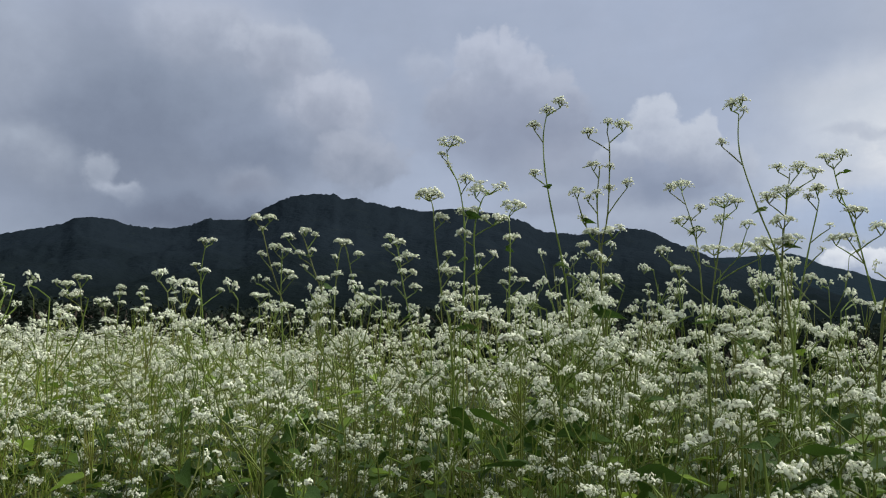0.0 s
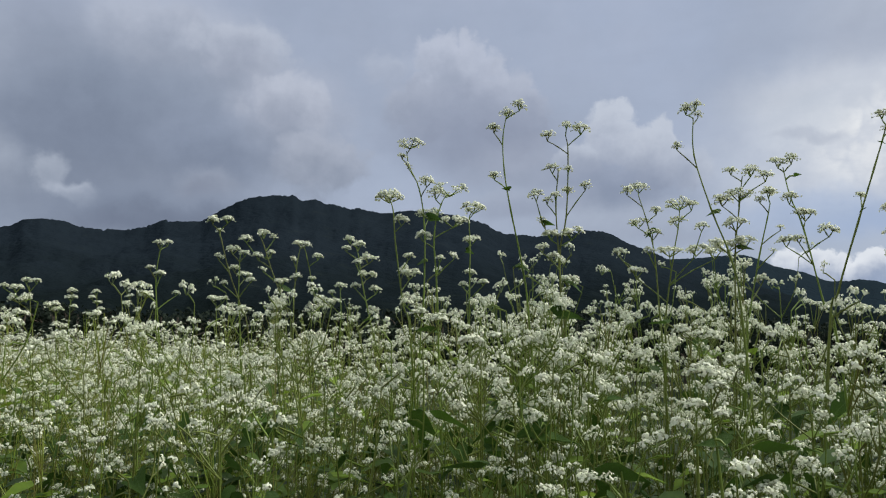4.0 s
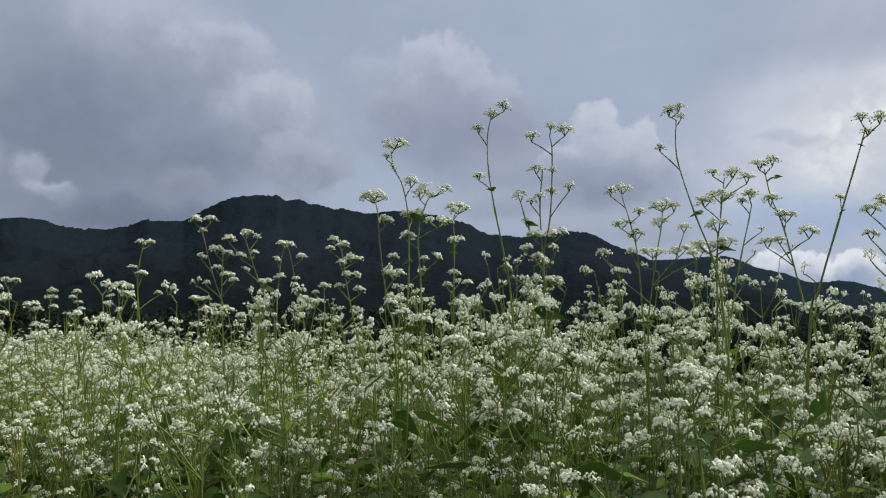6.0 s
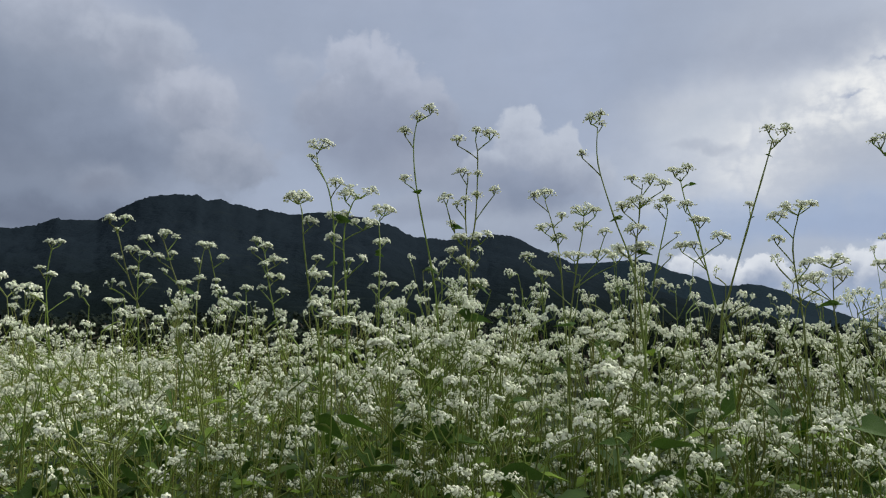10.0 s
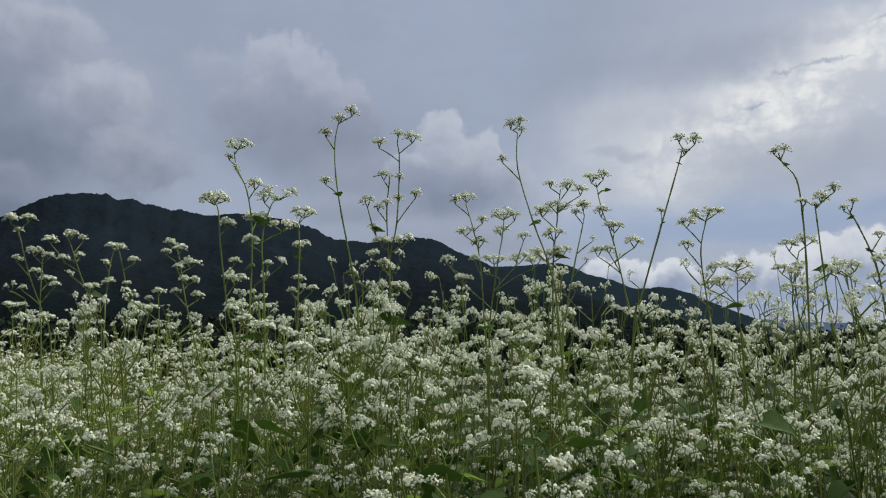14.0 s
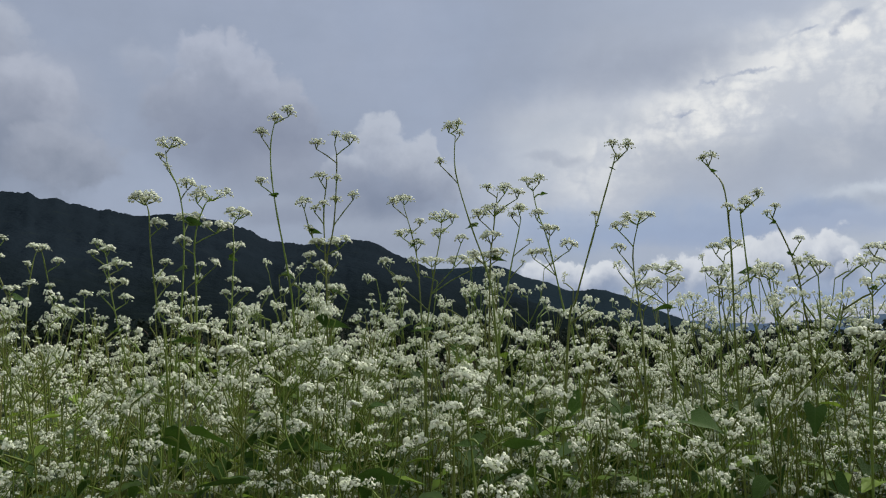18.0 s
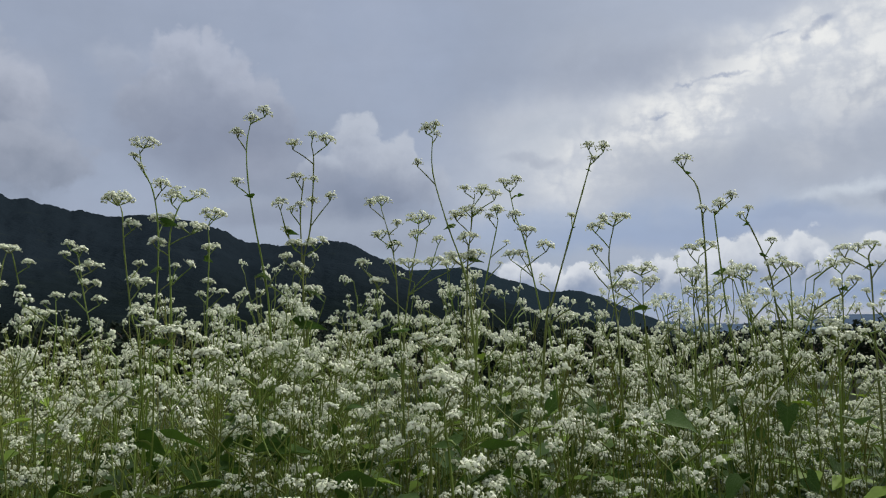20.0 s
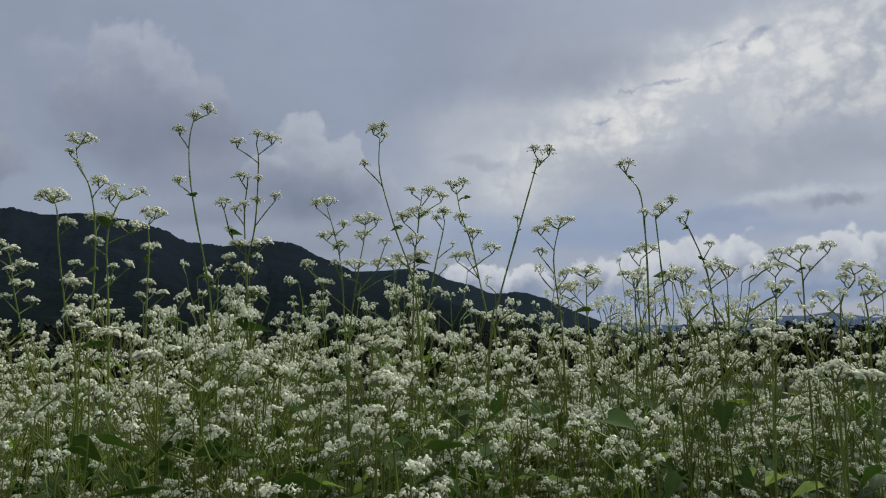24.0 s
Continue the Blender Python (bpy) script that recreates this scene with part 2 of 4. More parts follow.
sun = new("sun", bpy.data.lights.new("sun", "SUN"))
sun.data.energy, sun.data.angle, sun.data.color = 3.6, radians(12), (1.0, 0.96, 0.9)
sun.matrix_world = look((0, 0, 30), Vector((0, 0, 30)) - heading(SUN_AZ, SUN_EL))


# ---- materials ----
def material(name, colour, rough=0.6, vary=0.25, by="object", dark=None, scale=60.0, bump=0.15, through_light=0.0, shine=0.3):
    """A surface with a base colour varied from piece to piece and by two noises, with fine relief."""
    m = bpy.data.materials.new(name)
    m.use_nodes = True
    t = Graph(m.node_tree)
    bsdf = m.node_tree.nodes["Principled BSDF"]
    if by == "object":
        rnd = t.node("ShaderNodeObjectInfo").outputs["Random"]
    else:
        rnd = t.node("ShaderNodeNewGeometry").outputs["Random Per Island"]
    place = t.node("ShaderNodeTexCoord").outputs["Object"]
    n_fine, n_wide = t.noise(place, scale, 4).outputs["Fac"], t.noise(place, scale / 7, 3).outputs["Fac"]
    dark = dark or tuple(c * 0.55 for c in colour)
    f = t.math("MULTIPLY_ADD", rnd, vary, t.math("MULTIPLY_ADD", n_fine, 0.35, t.math("MULTIPLY_ADD", n_wide, 0.5, -0.25)), clamp=True)
    c = t.mix(f, colour, dark)
    t.put(bsdf.inputs["Base Color"], c)
    bsdf.inputs["Roughness"].default_value = rough
    bsdf.inputs["Specular IOR Level"].default_value = shine
    if bump:
        b = t.node("ShaderNodeBump")
        b.inputs["Strength"].default_value = bump
        b.inputs["Distance"].default_value = 0.3 / scale
        t.put(b.inputs["Height"], n_fine)
        t.put(bsdf.inputs["Normal"], b.outputs[0])
    if through_light:
        thin = t.node("ShaderNodeBsdfTranslucent")
        t.put(thin.inputs[0], c)
        mixed = t.node("ShaderNodeMixShader")
        mixed.inputs[0].default_value = through_light
        t.put(mixed.inputs[1], bsdf.outputs[0])
        t.put(mixed.inputs[2], thin.outputs[0])
        t.put(m.node_tree.nodes["Material Output"].inputs[0], mixed.outputs[0])
    return m


def veined(m):
    """A pale midrib and faint side veins on the leaf material."""
    t = Graph(m.node_tree)
    bsdf = m.node_tree.nodes["Principled BSDF"]
    was = bsdf.inputs["Base Color"].links[0].from_socket
    at = t.node("ShaderNodeSeparateXYZ")
    t.put(at.inputs[0], t.node("ShaderNodeTexCoord").outputs["Object"])
    off = t.math("ABSOLUTE", at.outputs[1])
    rib = t.step(off, 0.03, 0.0)
    side = t.math("SINE", t.math("MULTIPLY", t.math("SUBTRACT", at.outputs[0], t.math("MULTIPLY", off, 0.9)), 38.0))
    lines = t.math("MAXIMUM", rib, t.math("MULTIPLY", t.step(side, 0.86, 1.0), 0.45))
    t.put(bsdf.inputs["Base Color"], t.mix(lines, was, (0.085, 0.15, 0.035)))
    return m


PETAL = material("petal", (0.88, 0.885, 0.765), 0.6, 0.55, "island", (0.54, 0.60, 0.37), 400, 0.0, 0.24)
BUD = material("bud", (0.23, 0.30, 0.11), 0.6, 0.5, "island", (0.15, 0.19, 0.08), 300, 0.0, 0.1)
BUD_PALE = material("bud_pale", (0.56, 0.59, 0.45), 0.6, 0.5, "island", (0.40, 0.45, 0.28), 300, 0.0, 0.15)
STALK = material("stalk", (0.17, 0.27, 0.035), 0.5, 0.6, "object", (0.13, 0.13, 0.035), 25, 0.0, 0.1)
STALK_FIELD = material("stalk_field", (0.20, 0.31, 0.025), 0.5, 0.6, "island", (0.16, 0.12, 0.045), 120, 0.1, 0.1)
LEAF = veined(material("leaf", (0.064, 0.13, 0.015), 0.65, 0.6, "object", (0.03, 0.065, 0.016), 60, 0.4, 0.3, 0.2))
LEAF_FIELD = material("leaf_field", (0.24, 0.37, 0.02), 0.6, 0.95, "island", (0.05, 0.10, 0.02), 150, 0.2, 0.4)
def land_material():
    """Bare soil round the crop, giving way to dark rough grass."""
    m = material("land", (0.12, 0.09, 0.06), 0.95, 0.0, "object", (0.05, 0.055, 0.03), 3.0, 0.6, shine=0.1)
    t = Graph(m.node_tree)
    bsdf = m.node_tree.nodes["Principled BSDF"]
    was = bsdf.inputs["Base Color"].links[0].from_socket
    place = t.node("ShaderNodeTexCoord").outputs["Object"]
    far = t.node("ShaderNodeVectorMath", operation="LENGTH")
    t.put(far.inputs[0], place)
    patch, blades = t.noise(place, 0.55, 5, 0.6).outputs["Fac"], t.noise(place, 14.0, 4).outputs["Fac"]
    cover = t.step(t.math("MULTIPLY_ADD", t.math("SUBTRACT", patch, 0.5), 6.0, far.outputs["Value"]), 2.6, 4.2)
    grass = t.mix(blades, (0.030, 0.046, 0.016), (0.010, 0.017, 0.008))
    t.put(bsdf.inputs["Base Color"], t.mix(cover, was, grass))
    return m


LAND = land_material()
# darker leaf for the undergrowth: the crop's inner shade is in the colour
LEAF_SHADED = material("leaf_shaded", (0.062, 0.118, 0.008), 0.6, 0.95, "island", (0.012, 0.028, 0.006), 150, 0.3, 0.15, 0.2)
# the farther ridge's forest, lighter and bluer: distance haze painted into the colour
FOREST_EAST_HAZE = material("forest_east_haze", (0.014, 0.023, 0.030), 0.95, 0.0, "object", (0.008, 0.013, 0.018), 0.05, 1.0, shine=0.0)
# bluish because the mountain's haze is put into the base colour
FOREST_HAZE = material("forest_haze", (0.0125, 0.0185, 0.0245), 0.95, 0.0, "object", (0.005, 0.008, 0.0115), 0.06, 1.0, shine=0.0)
def slope_haze(m, low, high):
    """Haze put into the forest colour: near black low down, paler and bluer upwards; with old clearings."""
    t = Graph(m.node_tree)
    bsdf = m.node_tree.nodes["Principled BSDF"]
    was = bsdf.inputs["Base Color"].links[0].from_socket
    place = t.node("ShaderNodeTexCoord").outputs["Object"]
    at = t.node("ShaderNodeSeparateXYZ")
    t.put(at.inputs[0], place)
    haze_noise, glade = t.noise(place, 0.006, 6, 0.65).outputs["Fac"], t.noise(place, 0.013, 5, 0.7).outputs["Fac"]
    up = t.math("MULTIPLY_ADD", t.math("SUBTRACT", haze_noise, 0.5), 220.0, at.outputs[2])
    # painted haze: the near-black foot gives way to the bluer tone with height
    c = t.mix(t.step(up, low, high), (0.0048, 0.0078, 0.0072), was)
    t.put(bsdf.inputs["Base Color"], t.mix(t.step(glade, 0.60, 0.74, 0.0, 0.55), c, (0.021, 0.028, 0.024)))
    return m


slope_haze(FOREST_HAZE, -60.0, 230.0)
# pale blue is the haze over far forest, given as base colour
FAR_HILL_HAZE = material("far_hill_haze", (0.07, 0.10, 0.15), 0.95, 0.0, "object", (0.05, 0.08, 0.12), 0.01, 0.5, shine=0.0)
CROWN = material("crown", (0.020, 0.029, 0.020), 0.8, 0.5, "island", (0.008, 0.012, 0.008), 2.0, 0.3, 0.15, 0.05)
BARK = material("bark", (0.10, 0.08, 0.06), 0.9, 0.2, "object", (0.05, 0.04, 0.03), 8.0, 0.6)


# ---- mesh helpers ----
def smooth_mesh(name, verts, quads, mats, index=None, smooth=True):
    """A mesh of quads from arrays."""
    verts, quads = np.asarray(verts, np.float32), np.asarray(quads, np.int32)
    me = bpy.data.meshes.new(name)
    me.vertices.add(len(verts))
    me.vertices.foreach_set("co", verts.ravel())
    me.loops.add(quads.size)
    me.loops.foreach_set("vertex_index", quads.ravel())
    me.polygons.add(len(quads))
    me.polygons.foreach_set("loop_start", np.arange(0, quads.size, 4, dtype=np.int32))
    me.polygons.foreach_set("use_smooth", np.full(len(quads), smooth))
    for m in mats:
        me.materials.append(m)
    if index is not None:
        me.polygons.foreach_set("material_index", np.asarray(index, np.int32))
    me.update()
    me.validate()
    return me


class Heap:
    """Gathers quads from many pieces."""

    def __init__(self):
        self.v, self.q, self.m, self.n = [], [], [], 0

    def add(self, verts, quads, mat=0):
        verts, quads = np.asarray(verts, float).reshape(-1, 3), np.asarray(quads, int).reshape(-1, 4)
        self.v.append(verts)
        self.q.append(quads + self.n)
        self.m.append(np.full(len(quads), mat) if np.isscalar(mat) else np.asarray(mat))
        self.n += len(verts)

    def arrays(self):
        return np.concatenate(self.v), np.concatenate(self.q), np.concatenate(self.m)

    def mesh(self, name, mats, smooth=True):
        v, q, m = self.arrays()
        return smooth_mesh(name, v, q, mats, m, smooth)


def rods(p0, p1, r0, r1, sides=3):
    """Many thin tapered rods at once: verts and quads."""
    p0, p1 = np.atleast_2d(p0), np.atleast_2d(p1)
    n = len(p0)
    ax = p1 - p0
    ax = ax / (np.linalg.norm(ax, axis=1, keepdims=True) + 1e-9)
    side = np.cross(ax, np.array([0.31, 0.95, 0.05]))
    side /= np.linalg.norm(side, axis=1, keepdims=True) + 1e-9
    up = np.cross(ax, side)
    a = np.arange(sides) * 2 * np.pi / sides
    ring = np.cos(a)[None, :, None] * side[:, None] + np.sin(a)[None, :, None] * up[:, None]
    r0, r1 = np.broadcast_to(r0, n)[:, None, None], np.broadcast_to(r1, n)[:, None, None]
    v = np.concatenate([p0[:, None] + ring * r0, p1[:, None] + ring * r1], 1)
    k = np.arange(sides)
    q = np.stack([k, (k + 1) % sides, (k + 1) % sides + sides, k + sides], 1)
    q = q[None] + (np.arange(n) * 2 * sides)[:, None, None]
    return v.reshape(-1, 3), q.reshape(-1, 4)


def tube(heap, line, r0, r1, sides=6, mat=0, steps=4):
    """A smooth tapering tube along a line of points."""
    p = [Vector(c) for c in line]
    pts = []
    for i in range(len(p) - 1):
        a, b, c, d = p[max(i - 1, 0)], p[i], p[i + 1], p[min(i + 2, len(p) - 1)]
        for k in range(steps):
            t = k / steps
            pts.append(0.5 * ((2 * b) + (c - a) * t + (2 * a - 5 * b + 4 * c - d) * t * t + (3 * b - a - 3 * c + d) * t ** 3))
    pts.append(p[-1])
    n = len(pts)
    verts = []
    for i, c in enumerate(pts):
        ax = (pts[min(i + 1, n - 1)] - pts[max(i - 1, 0)]).normalized()
        side = ax.cross(Vector((0.2, 0.97, 0.1))).normalized()
        up = ax.cross(side)
        r = r0 + (r1 - r0) * i / (n - 1)
        if i % steps == 0 and 0 < i < n - 1:
            r *= 1.3
        for k in range(sides):
            a = 2 * math.pi * k / sides
            verts.append(c + (side * math.cos(a) + up * math.sin(a)) * r)
    quads = [(i * sides + k, i * sides + (k + 1) % sides, (i + 1) * sides + (k + 1) % sides, (i + 1) * sides + k)
             for i in range(n - 1) for k in range(sides)]
    heap.add(verts, quads, mat)
    return pts


def part(name, data, parent, label="", m=None):
    ob = new(name, data)
    ob.parent = parent
    if m is not None:
        ob.matrix_basis = m
    return tagged(ob, label)


# ---- pieces of a buckwheat plant ----
def add_flower(h, rng, p, n, size, petals, mat=0):
    """One small flower: a ring of rounded petals joined at their sides, domed or cupped towards n."""
    s = np.cross(n, rng.normal(size=3))
    s /= np.linalg.norm(s)
    u = np.cross(n, s)
    cup = rng.uniform(-0.75, -0.05)
    b = 2 * np.pi * np.arange(2 * petals) / (2 * petals)
    rad = np.where(np.arange(2 * petals) % 2, 1.0, 0.74) * rng.uniform(0.88, 1.1, 2 * petals) * size
    ring = p + (np.cos(b)[:, None] * s + np.sin(b)[:, None] * u) * rad[:, None] + n * (cup * rad)[:, None]
    quads = [(0, 1 + 2 * j, 2 + 2 * j, 1 + (2 * j + 2) % (2 * petals)) for j in range(petals)]
    h.add(np.concatenate([[p + n * size * 0.3], ring]), quads, mat)


def cluster_into(h, rng, c, wide, flowers, petals, size, pedicels, buds=0.15, flat=0.34):
    """A close domed cluster of small flowers round c; the outer ones hang over its rim."""
    foot = c - np.array([0, 0, wide * 0.2])
    turn = rng.uniform(0, 6.28)
    for k in range(flowers):
        rho = math.sqrt((k + 0.5) / flowers)
        a = turn + k * 2.39996 + rng.uniform(-0.25, 0.25)
        out = np.array([np.cos(a), np.sin(a), 0.0])
        p = c + out * rho * wide * 0.42 * rng.uniform(0.75, 1.25) + np.array([0, 0, wide * (flat * (1 - rho * rho) - 0.12 + rng.uniform(-0.14, 0.14))])
        n = out * rho * 1.1 + np.array([0, 0, 0.95 - 0.7 * rho]) + rng.normal(size=3) * 0.28
        n /= np.linalg.norm(n)
        if pedicels:
            v, q = rods(foot, p - n * wide * 0.03, wide * 0.008, wide * 0.018)
            h.add(v, q, 1)
        if rng.random() < buds:
            add_flower(h, rng, p, n, size * wide * 0.6, petals, 1)
        else:
            add_flower(h, rng, p, n, size * wide * rng.uniform(0.82, 1.15), petals)


def cluster_arrays(rng, flowers, sparse=False):
    """One cluster a unit wide for the tall plants; a sparse one has fewer flowers and more green buds on longer pedicels."""
    h = Heap()
    cluster_into(h, rng, np.zeros(3), 1.0, flowers, 5, 0.12 if sparse else 0.128, True, 0.45 if sparse else 0.24, 0.2 if sparse else 0.34)
    return h


def umbel_arrays(rng, clusters, flowers):
    """A flower head a unit wide: a flat spray of close clusters on a fan of short stalks."""
    h = Heap()
    foot = np.array([0, 0, -0.36])
    start = rng.uniform(0, 6.28)
    for i in range(clusters):
        a = start + 2 * np.pi * (i + rng.uniform(-0.25, 0.25)) / clusters
        rad = rng.uniform(0.2, 0.34) if clusters > 1 else 0.0
        c = np.array([np.cos(a) * rad, np.sin(a) * rad, rng.uniform(-0.12, 0.1)])
        v, q = rods(foot, c, 0.02, 0.014)
        h.add(v, q, 1)
        cluster_into(h, rng, c, rng.uniform(0.42, 0.60), flowers, 3, 0.166, False, 0.09, 0.36)
    return h


def blob_arrays(rng, lumps, leaves, size, lump=0.14):
    """A flower head for the middle of the field: close caps in which each small flower is one facet."""
    h = Heap()
    for i in range(lumps):
        a = 2 * np.pi * (i + rng.uniform(-0.3, 0.3)) / lumps
        rad = rng.uniform(0.18, 0.36)
        c = np.array([np.cos(a) * rad, np.sin(a) * rad, rng.uniform(-0.14, 0.12)])
        for k in range(leaves):
            rho, b = math.sqrt((k + 0.4) / leaves), k * 2.4 + i
            n = np.array([np.cos(b) * rho, np.sin(b) * rho, 1.0 - 0.75 * rho]) + rng.normal(size=3) * 0.25
            n /= np.linalg.norm(n)
            p = c + np.array([np.cos(b) * rho * lump, np.sin(b) * rho * lump, lump * 0.6 * (1 - rho * rho)])
            s = np.cross(n, rng.normal(size=3))
            s /= np.linalg.norm(s)
            u = np.cross(n, s)
            z = size * rng.uniform(0.7, 1.2)
            h.add([p - s * z, p - u * z * 0.9 - n * z * 0.25, p + s * z, p + u * z * 0.9 - n * z * 0.25], [(0, 1, 2, 3)], 1 if rng.random() < 0.08 else 0)
    return h


def leaf_arrays(rng, curl=0.3):
    """A heart-shaped, arrow-tipped leaf a unit long, folded on its midrib, growing along +x."""
    h = Heap()
    outline = [(-0.2, 0.30), (-0.02, 0.46), (0.2, 0.45), (0.48, 0.30), (0.78, 0.12), (1.0, 0.0)]
    pts = []
    wave = rng.uniform(-0.03, 0.03, (len(outline), 2))
    for k, (x, w) in enumerate(outline):
        z = -curl * x * x * 0.5
        pts += [(x, w, z + w * 0.35 + wave[k][0]), (x if k else 0.0, 0.0, z), (x, -w, z + w * 0.35 + wave[k][1])]
    quads = []
    for k in range(len(outline) - 1):
        i = 3 * k
        quads += [(i, i + 1, i + 4, i + 3), (i + 1, i + 2, i + 5, i + 4)]
    h.add(pts, quads)
    return h


rng = np.random.default_rng(7)
CLUSTERS = [cluster_arrays(rng, n).mesh("blossom", [PETAL, BUD_PALE]) for n in (17, 19, 21, 23, 25)]
SPARSE = [cluster_arrays(rng, n, True).mesh("blossom", [PETAL, BUD_PALE]) for n in (14, 16, 18, 20)]
NEAR_SHAPES = [umbel_arrays(rng, n, 9) for n in (2, 3, 3, 3, 4, 4)]
HEADS = [h.mesh("flower_head", [PETAL, BUD]) for h in NEAR_SHAPES]
NEAR_HEADS = [h.arrays() for h in NEAR_SHAPES]
LEAVES = [leaf_arrays(rng, curl=c).mesh("leaf", [LEAF]) for c in (0.1, 0.35, 0.6, 0.9)]
BLOBS = [blob_arrays(rng, n, 5, 0.105, 0.14).arrays() for n in (3, 3, 4, 4, 5)]
DOTS = [blob_arrays(rng, n, 2, 0.16).arrays() for n in (3, 4, 4)]
SMALL_LEAF = Heap()
SMALL_LEAF.add([(-0.1, 0.3, 0.08), (0, 0, 0), (-0.1, -0.3, 0.08), (0.3, 0.36, 0.08), (0.35, 0, -0.02), (0.3, -0.36, 0.08), (1, 0.02, -0.2), (1, 0, -0.21), (1, -0.02, -0.2)],
               [(0, 1, 4, 3), (1, 2, 5, 4), (3, 4, 7, 6), (4, 5, 8, 7)])
LEAF_SHAPE = SMALL_LEAF.arrays()


# ---- the large structure: ground, mountain, far hills ----
def polar_sheet(name, mat, az0, az1, steps, radii, height):
    a = np.radians(np.linspace(az0, az1, steps))
    v = []
    for r in radii:
        for b in a:
            x, y = r * math.sin(b), r * math.cos(b)
            v.append((x, y, height(x, y, r, math.degrees(b))))
    n = len(a)
    q = [(i * n + k, i * n + k + 1, (i + 1) * n + k + 1, (i + 1) * n + k) for i in range(len(radii) - 1) for k in range(n - 1)]
    return new(name, smooth_mesh(name, v, q, [mat]))


def field_edge(az):
    """How far the crop reaches at a heading: a strip that runs away to the west."""
    return np.interp(az, [-60, -44, -35, -28, -21, -14, -5, 8, 30, 45, 60], [22, 16, 11, 7, 3.8, 2.5, 2.05, 1.9, 1.9, 2.1, 2.4])


def ground_height(x, y, r, az):
    """Level under the crop; in front of it the land falls away to a hollow before the mountain's foot."""
    bump = 0.03 * noise.noise((x * 1.5, y * 1.5, 0)) if 0.1 < r < 40 else 0.0
    front = max(0.0, math.cos(radians(az))) ** 0.5 if abs(az) < 90 else 0.0
    start = float(field_edge(max(-60, min(60, az)))) + 0.8
    down = min(1.0, max(0.0, (r - start) / 24.0))
    up = min(1.0, max(0.0, (r - 140) / 300.0))
    return bump - 4.2 * front * down * down * (3 - 2 * down) * (1 - up)


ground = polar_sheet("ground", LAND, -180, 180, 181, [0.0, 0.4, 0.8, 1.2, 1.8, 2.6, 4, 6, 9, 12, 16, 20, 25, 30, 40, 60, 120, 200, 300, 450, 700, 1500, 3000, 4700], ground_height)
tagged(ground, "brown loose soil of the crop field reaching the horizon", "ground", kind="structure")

RIDGE = [(-90, 3.0), (-60, 4.0), (-50, 4.8), (-44.3, 5.6), (-42.1, 6.17), (-40.7, 6.55), (-39.9, 7.05), (-38.9, 7.25), (-37.7, 7.1), (-36.5, 6.8), (-35, 6.68),
         (-33.6, 6.72), (-32.3, 7.0), (-31, 7.58), (-28.4, 7.7), (-27.2, 8.4), (-25.7, 9.36), (-24.3, 9.74), (-23.2, 9.8), (-21.7, 9.9), (-21.2, 9.64), (-20, 9.63),
         (-19.3, 9.38), (-18.3, 9.25), (-17.4, 8.99), (-16.8, 9.08), (-15.6, 8.86), (-14.8, 8.76), (-13.6, 8.9), (-12.6, 8.99), (-11.4, 8.96), (-10.4, 8.85),
         (-8.5, 8.58), (-7.1, 8.12), (-6, 7.58), (-5.2, 7.3), (-4.4, 7.22), (-3.4, 7.08), (-2.4, 7.12), (-0.6, 7.32), (1.2, 7.42), (1.9, 7.36), (2.9, 7.09), (3.8, 6.5), (5.8, 5.7),
         (7.4, 4.9), (9.1, 4.2), (11.4, 3.6), (13.4, 3.0), (16, 2.1), (20, 1.0), (24, 0.0), (30, -1.0)]
EAST_RIDGE = [(-4, 4.0), (1, 5.0), (4, 5.3), (7.4, 5.2), (9.1, 5.25), (11.4, 5.42), (12, 5.4), (13.1, 5.02), (14, 4.52), (15.9, 4.05), (17.3, 3.42), (18.5, 3.36), (19.3, 3.5), (20.3, 3.32), (21.8, 2.84), (22.6, 2.4), (24.7, 1.5), (27.5, 0.4), (30, -0.6)]


def ridge_angle(az):
    return np.interp(az, [p[0] for p in RIDGE], [p[1] for p in RIDGE])


def mountain_height(x, y, r, az):
    top = 2500 * math.tan(radians(float(ridge_angle(az))))
    s = (r - 750) / 1750
    spur = noise.fractal((x / 420, y / 420, 3.1), 0.9, 2.1, 5)
    small = noise.fractal((x / 45, y / 45, 1.3), 0.8, 2.0, 3)
    if s <= 1:
        s = max(s, 0.0)
        h = top * (0.25 * s + 0.75 * s ** 1.7) + spur * 120 * s * (1 - s) * 1.6 + small * 5 * min(1, s * 4) + (3.4 * noise.noise((az * 15, r * 0.02, 0)) + 4.0 * noise.noise((az * 5.3, r * 0.01, 2))) * max(0.0, s - 0.93) / 0.07
        return min(h, r * top / 2500 * 0.985 + 6) if s < 0.97 else h
    return top * max(0.0, 1 - (s - 1) * 2.2) - 30 * (s - 1)


mountain = polar_sheet("mountain", FOREST_HAZE, -88, 30, 800, [750 + 1750 * k / 40 for k in range(41)] + [2560, 2700, 3000, 3400], mountain_height)
tagged(mountain, "dark forested mountain ridge under low cloud, haze in its colour higher up", "mountain", kind="structure")


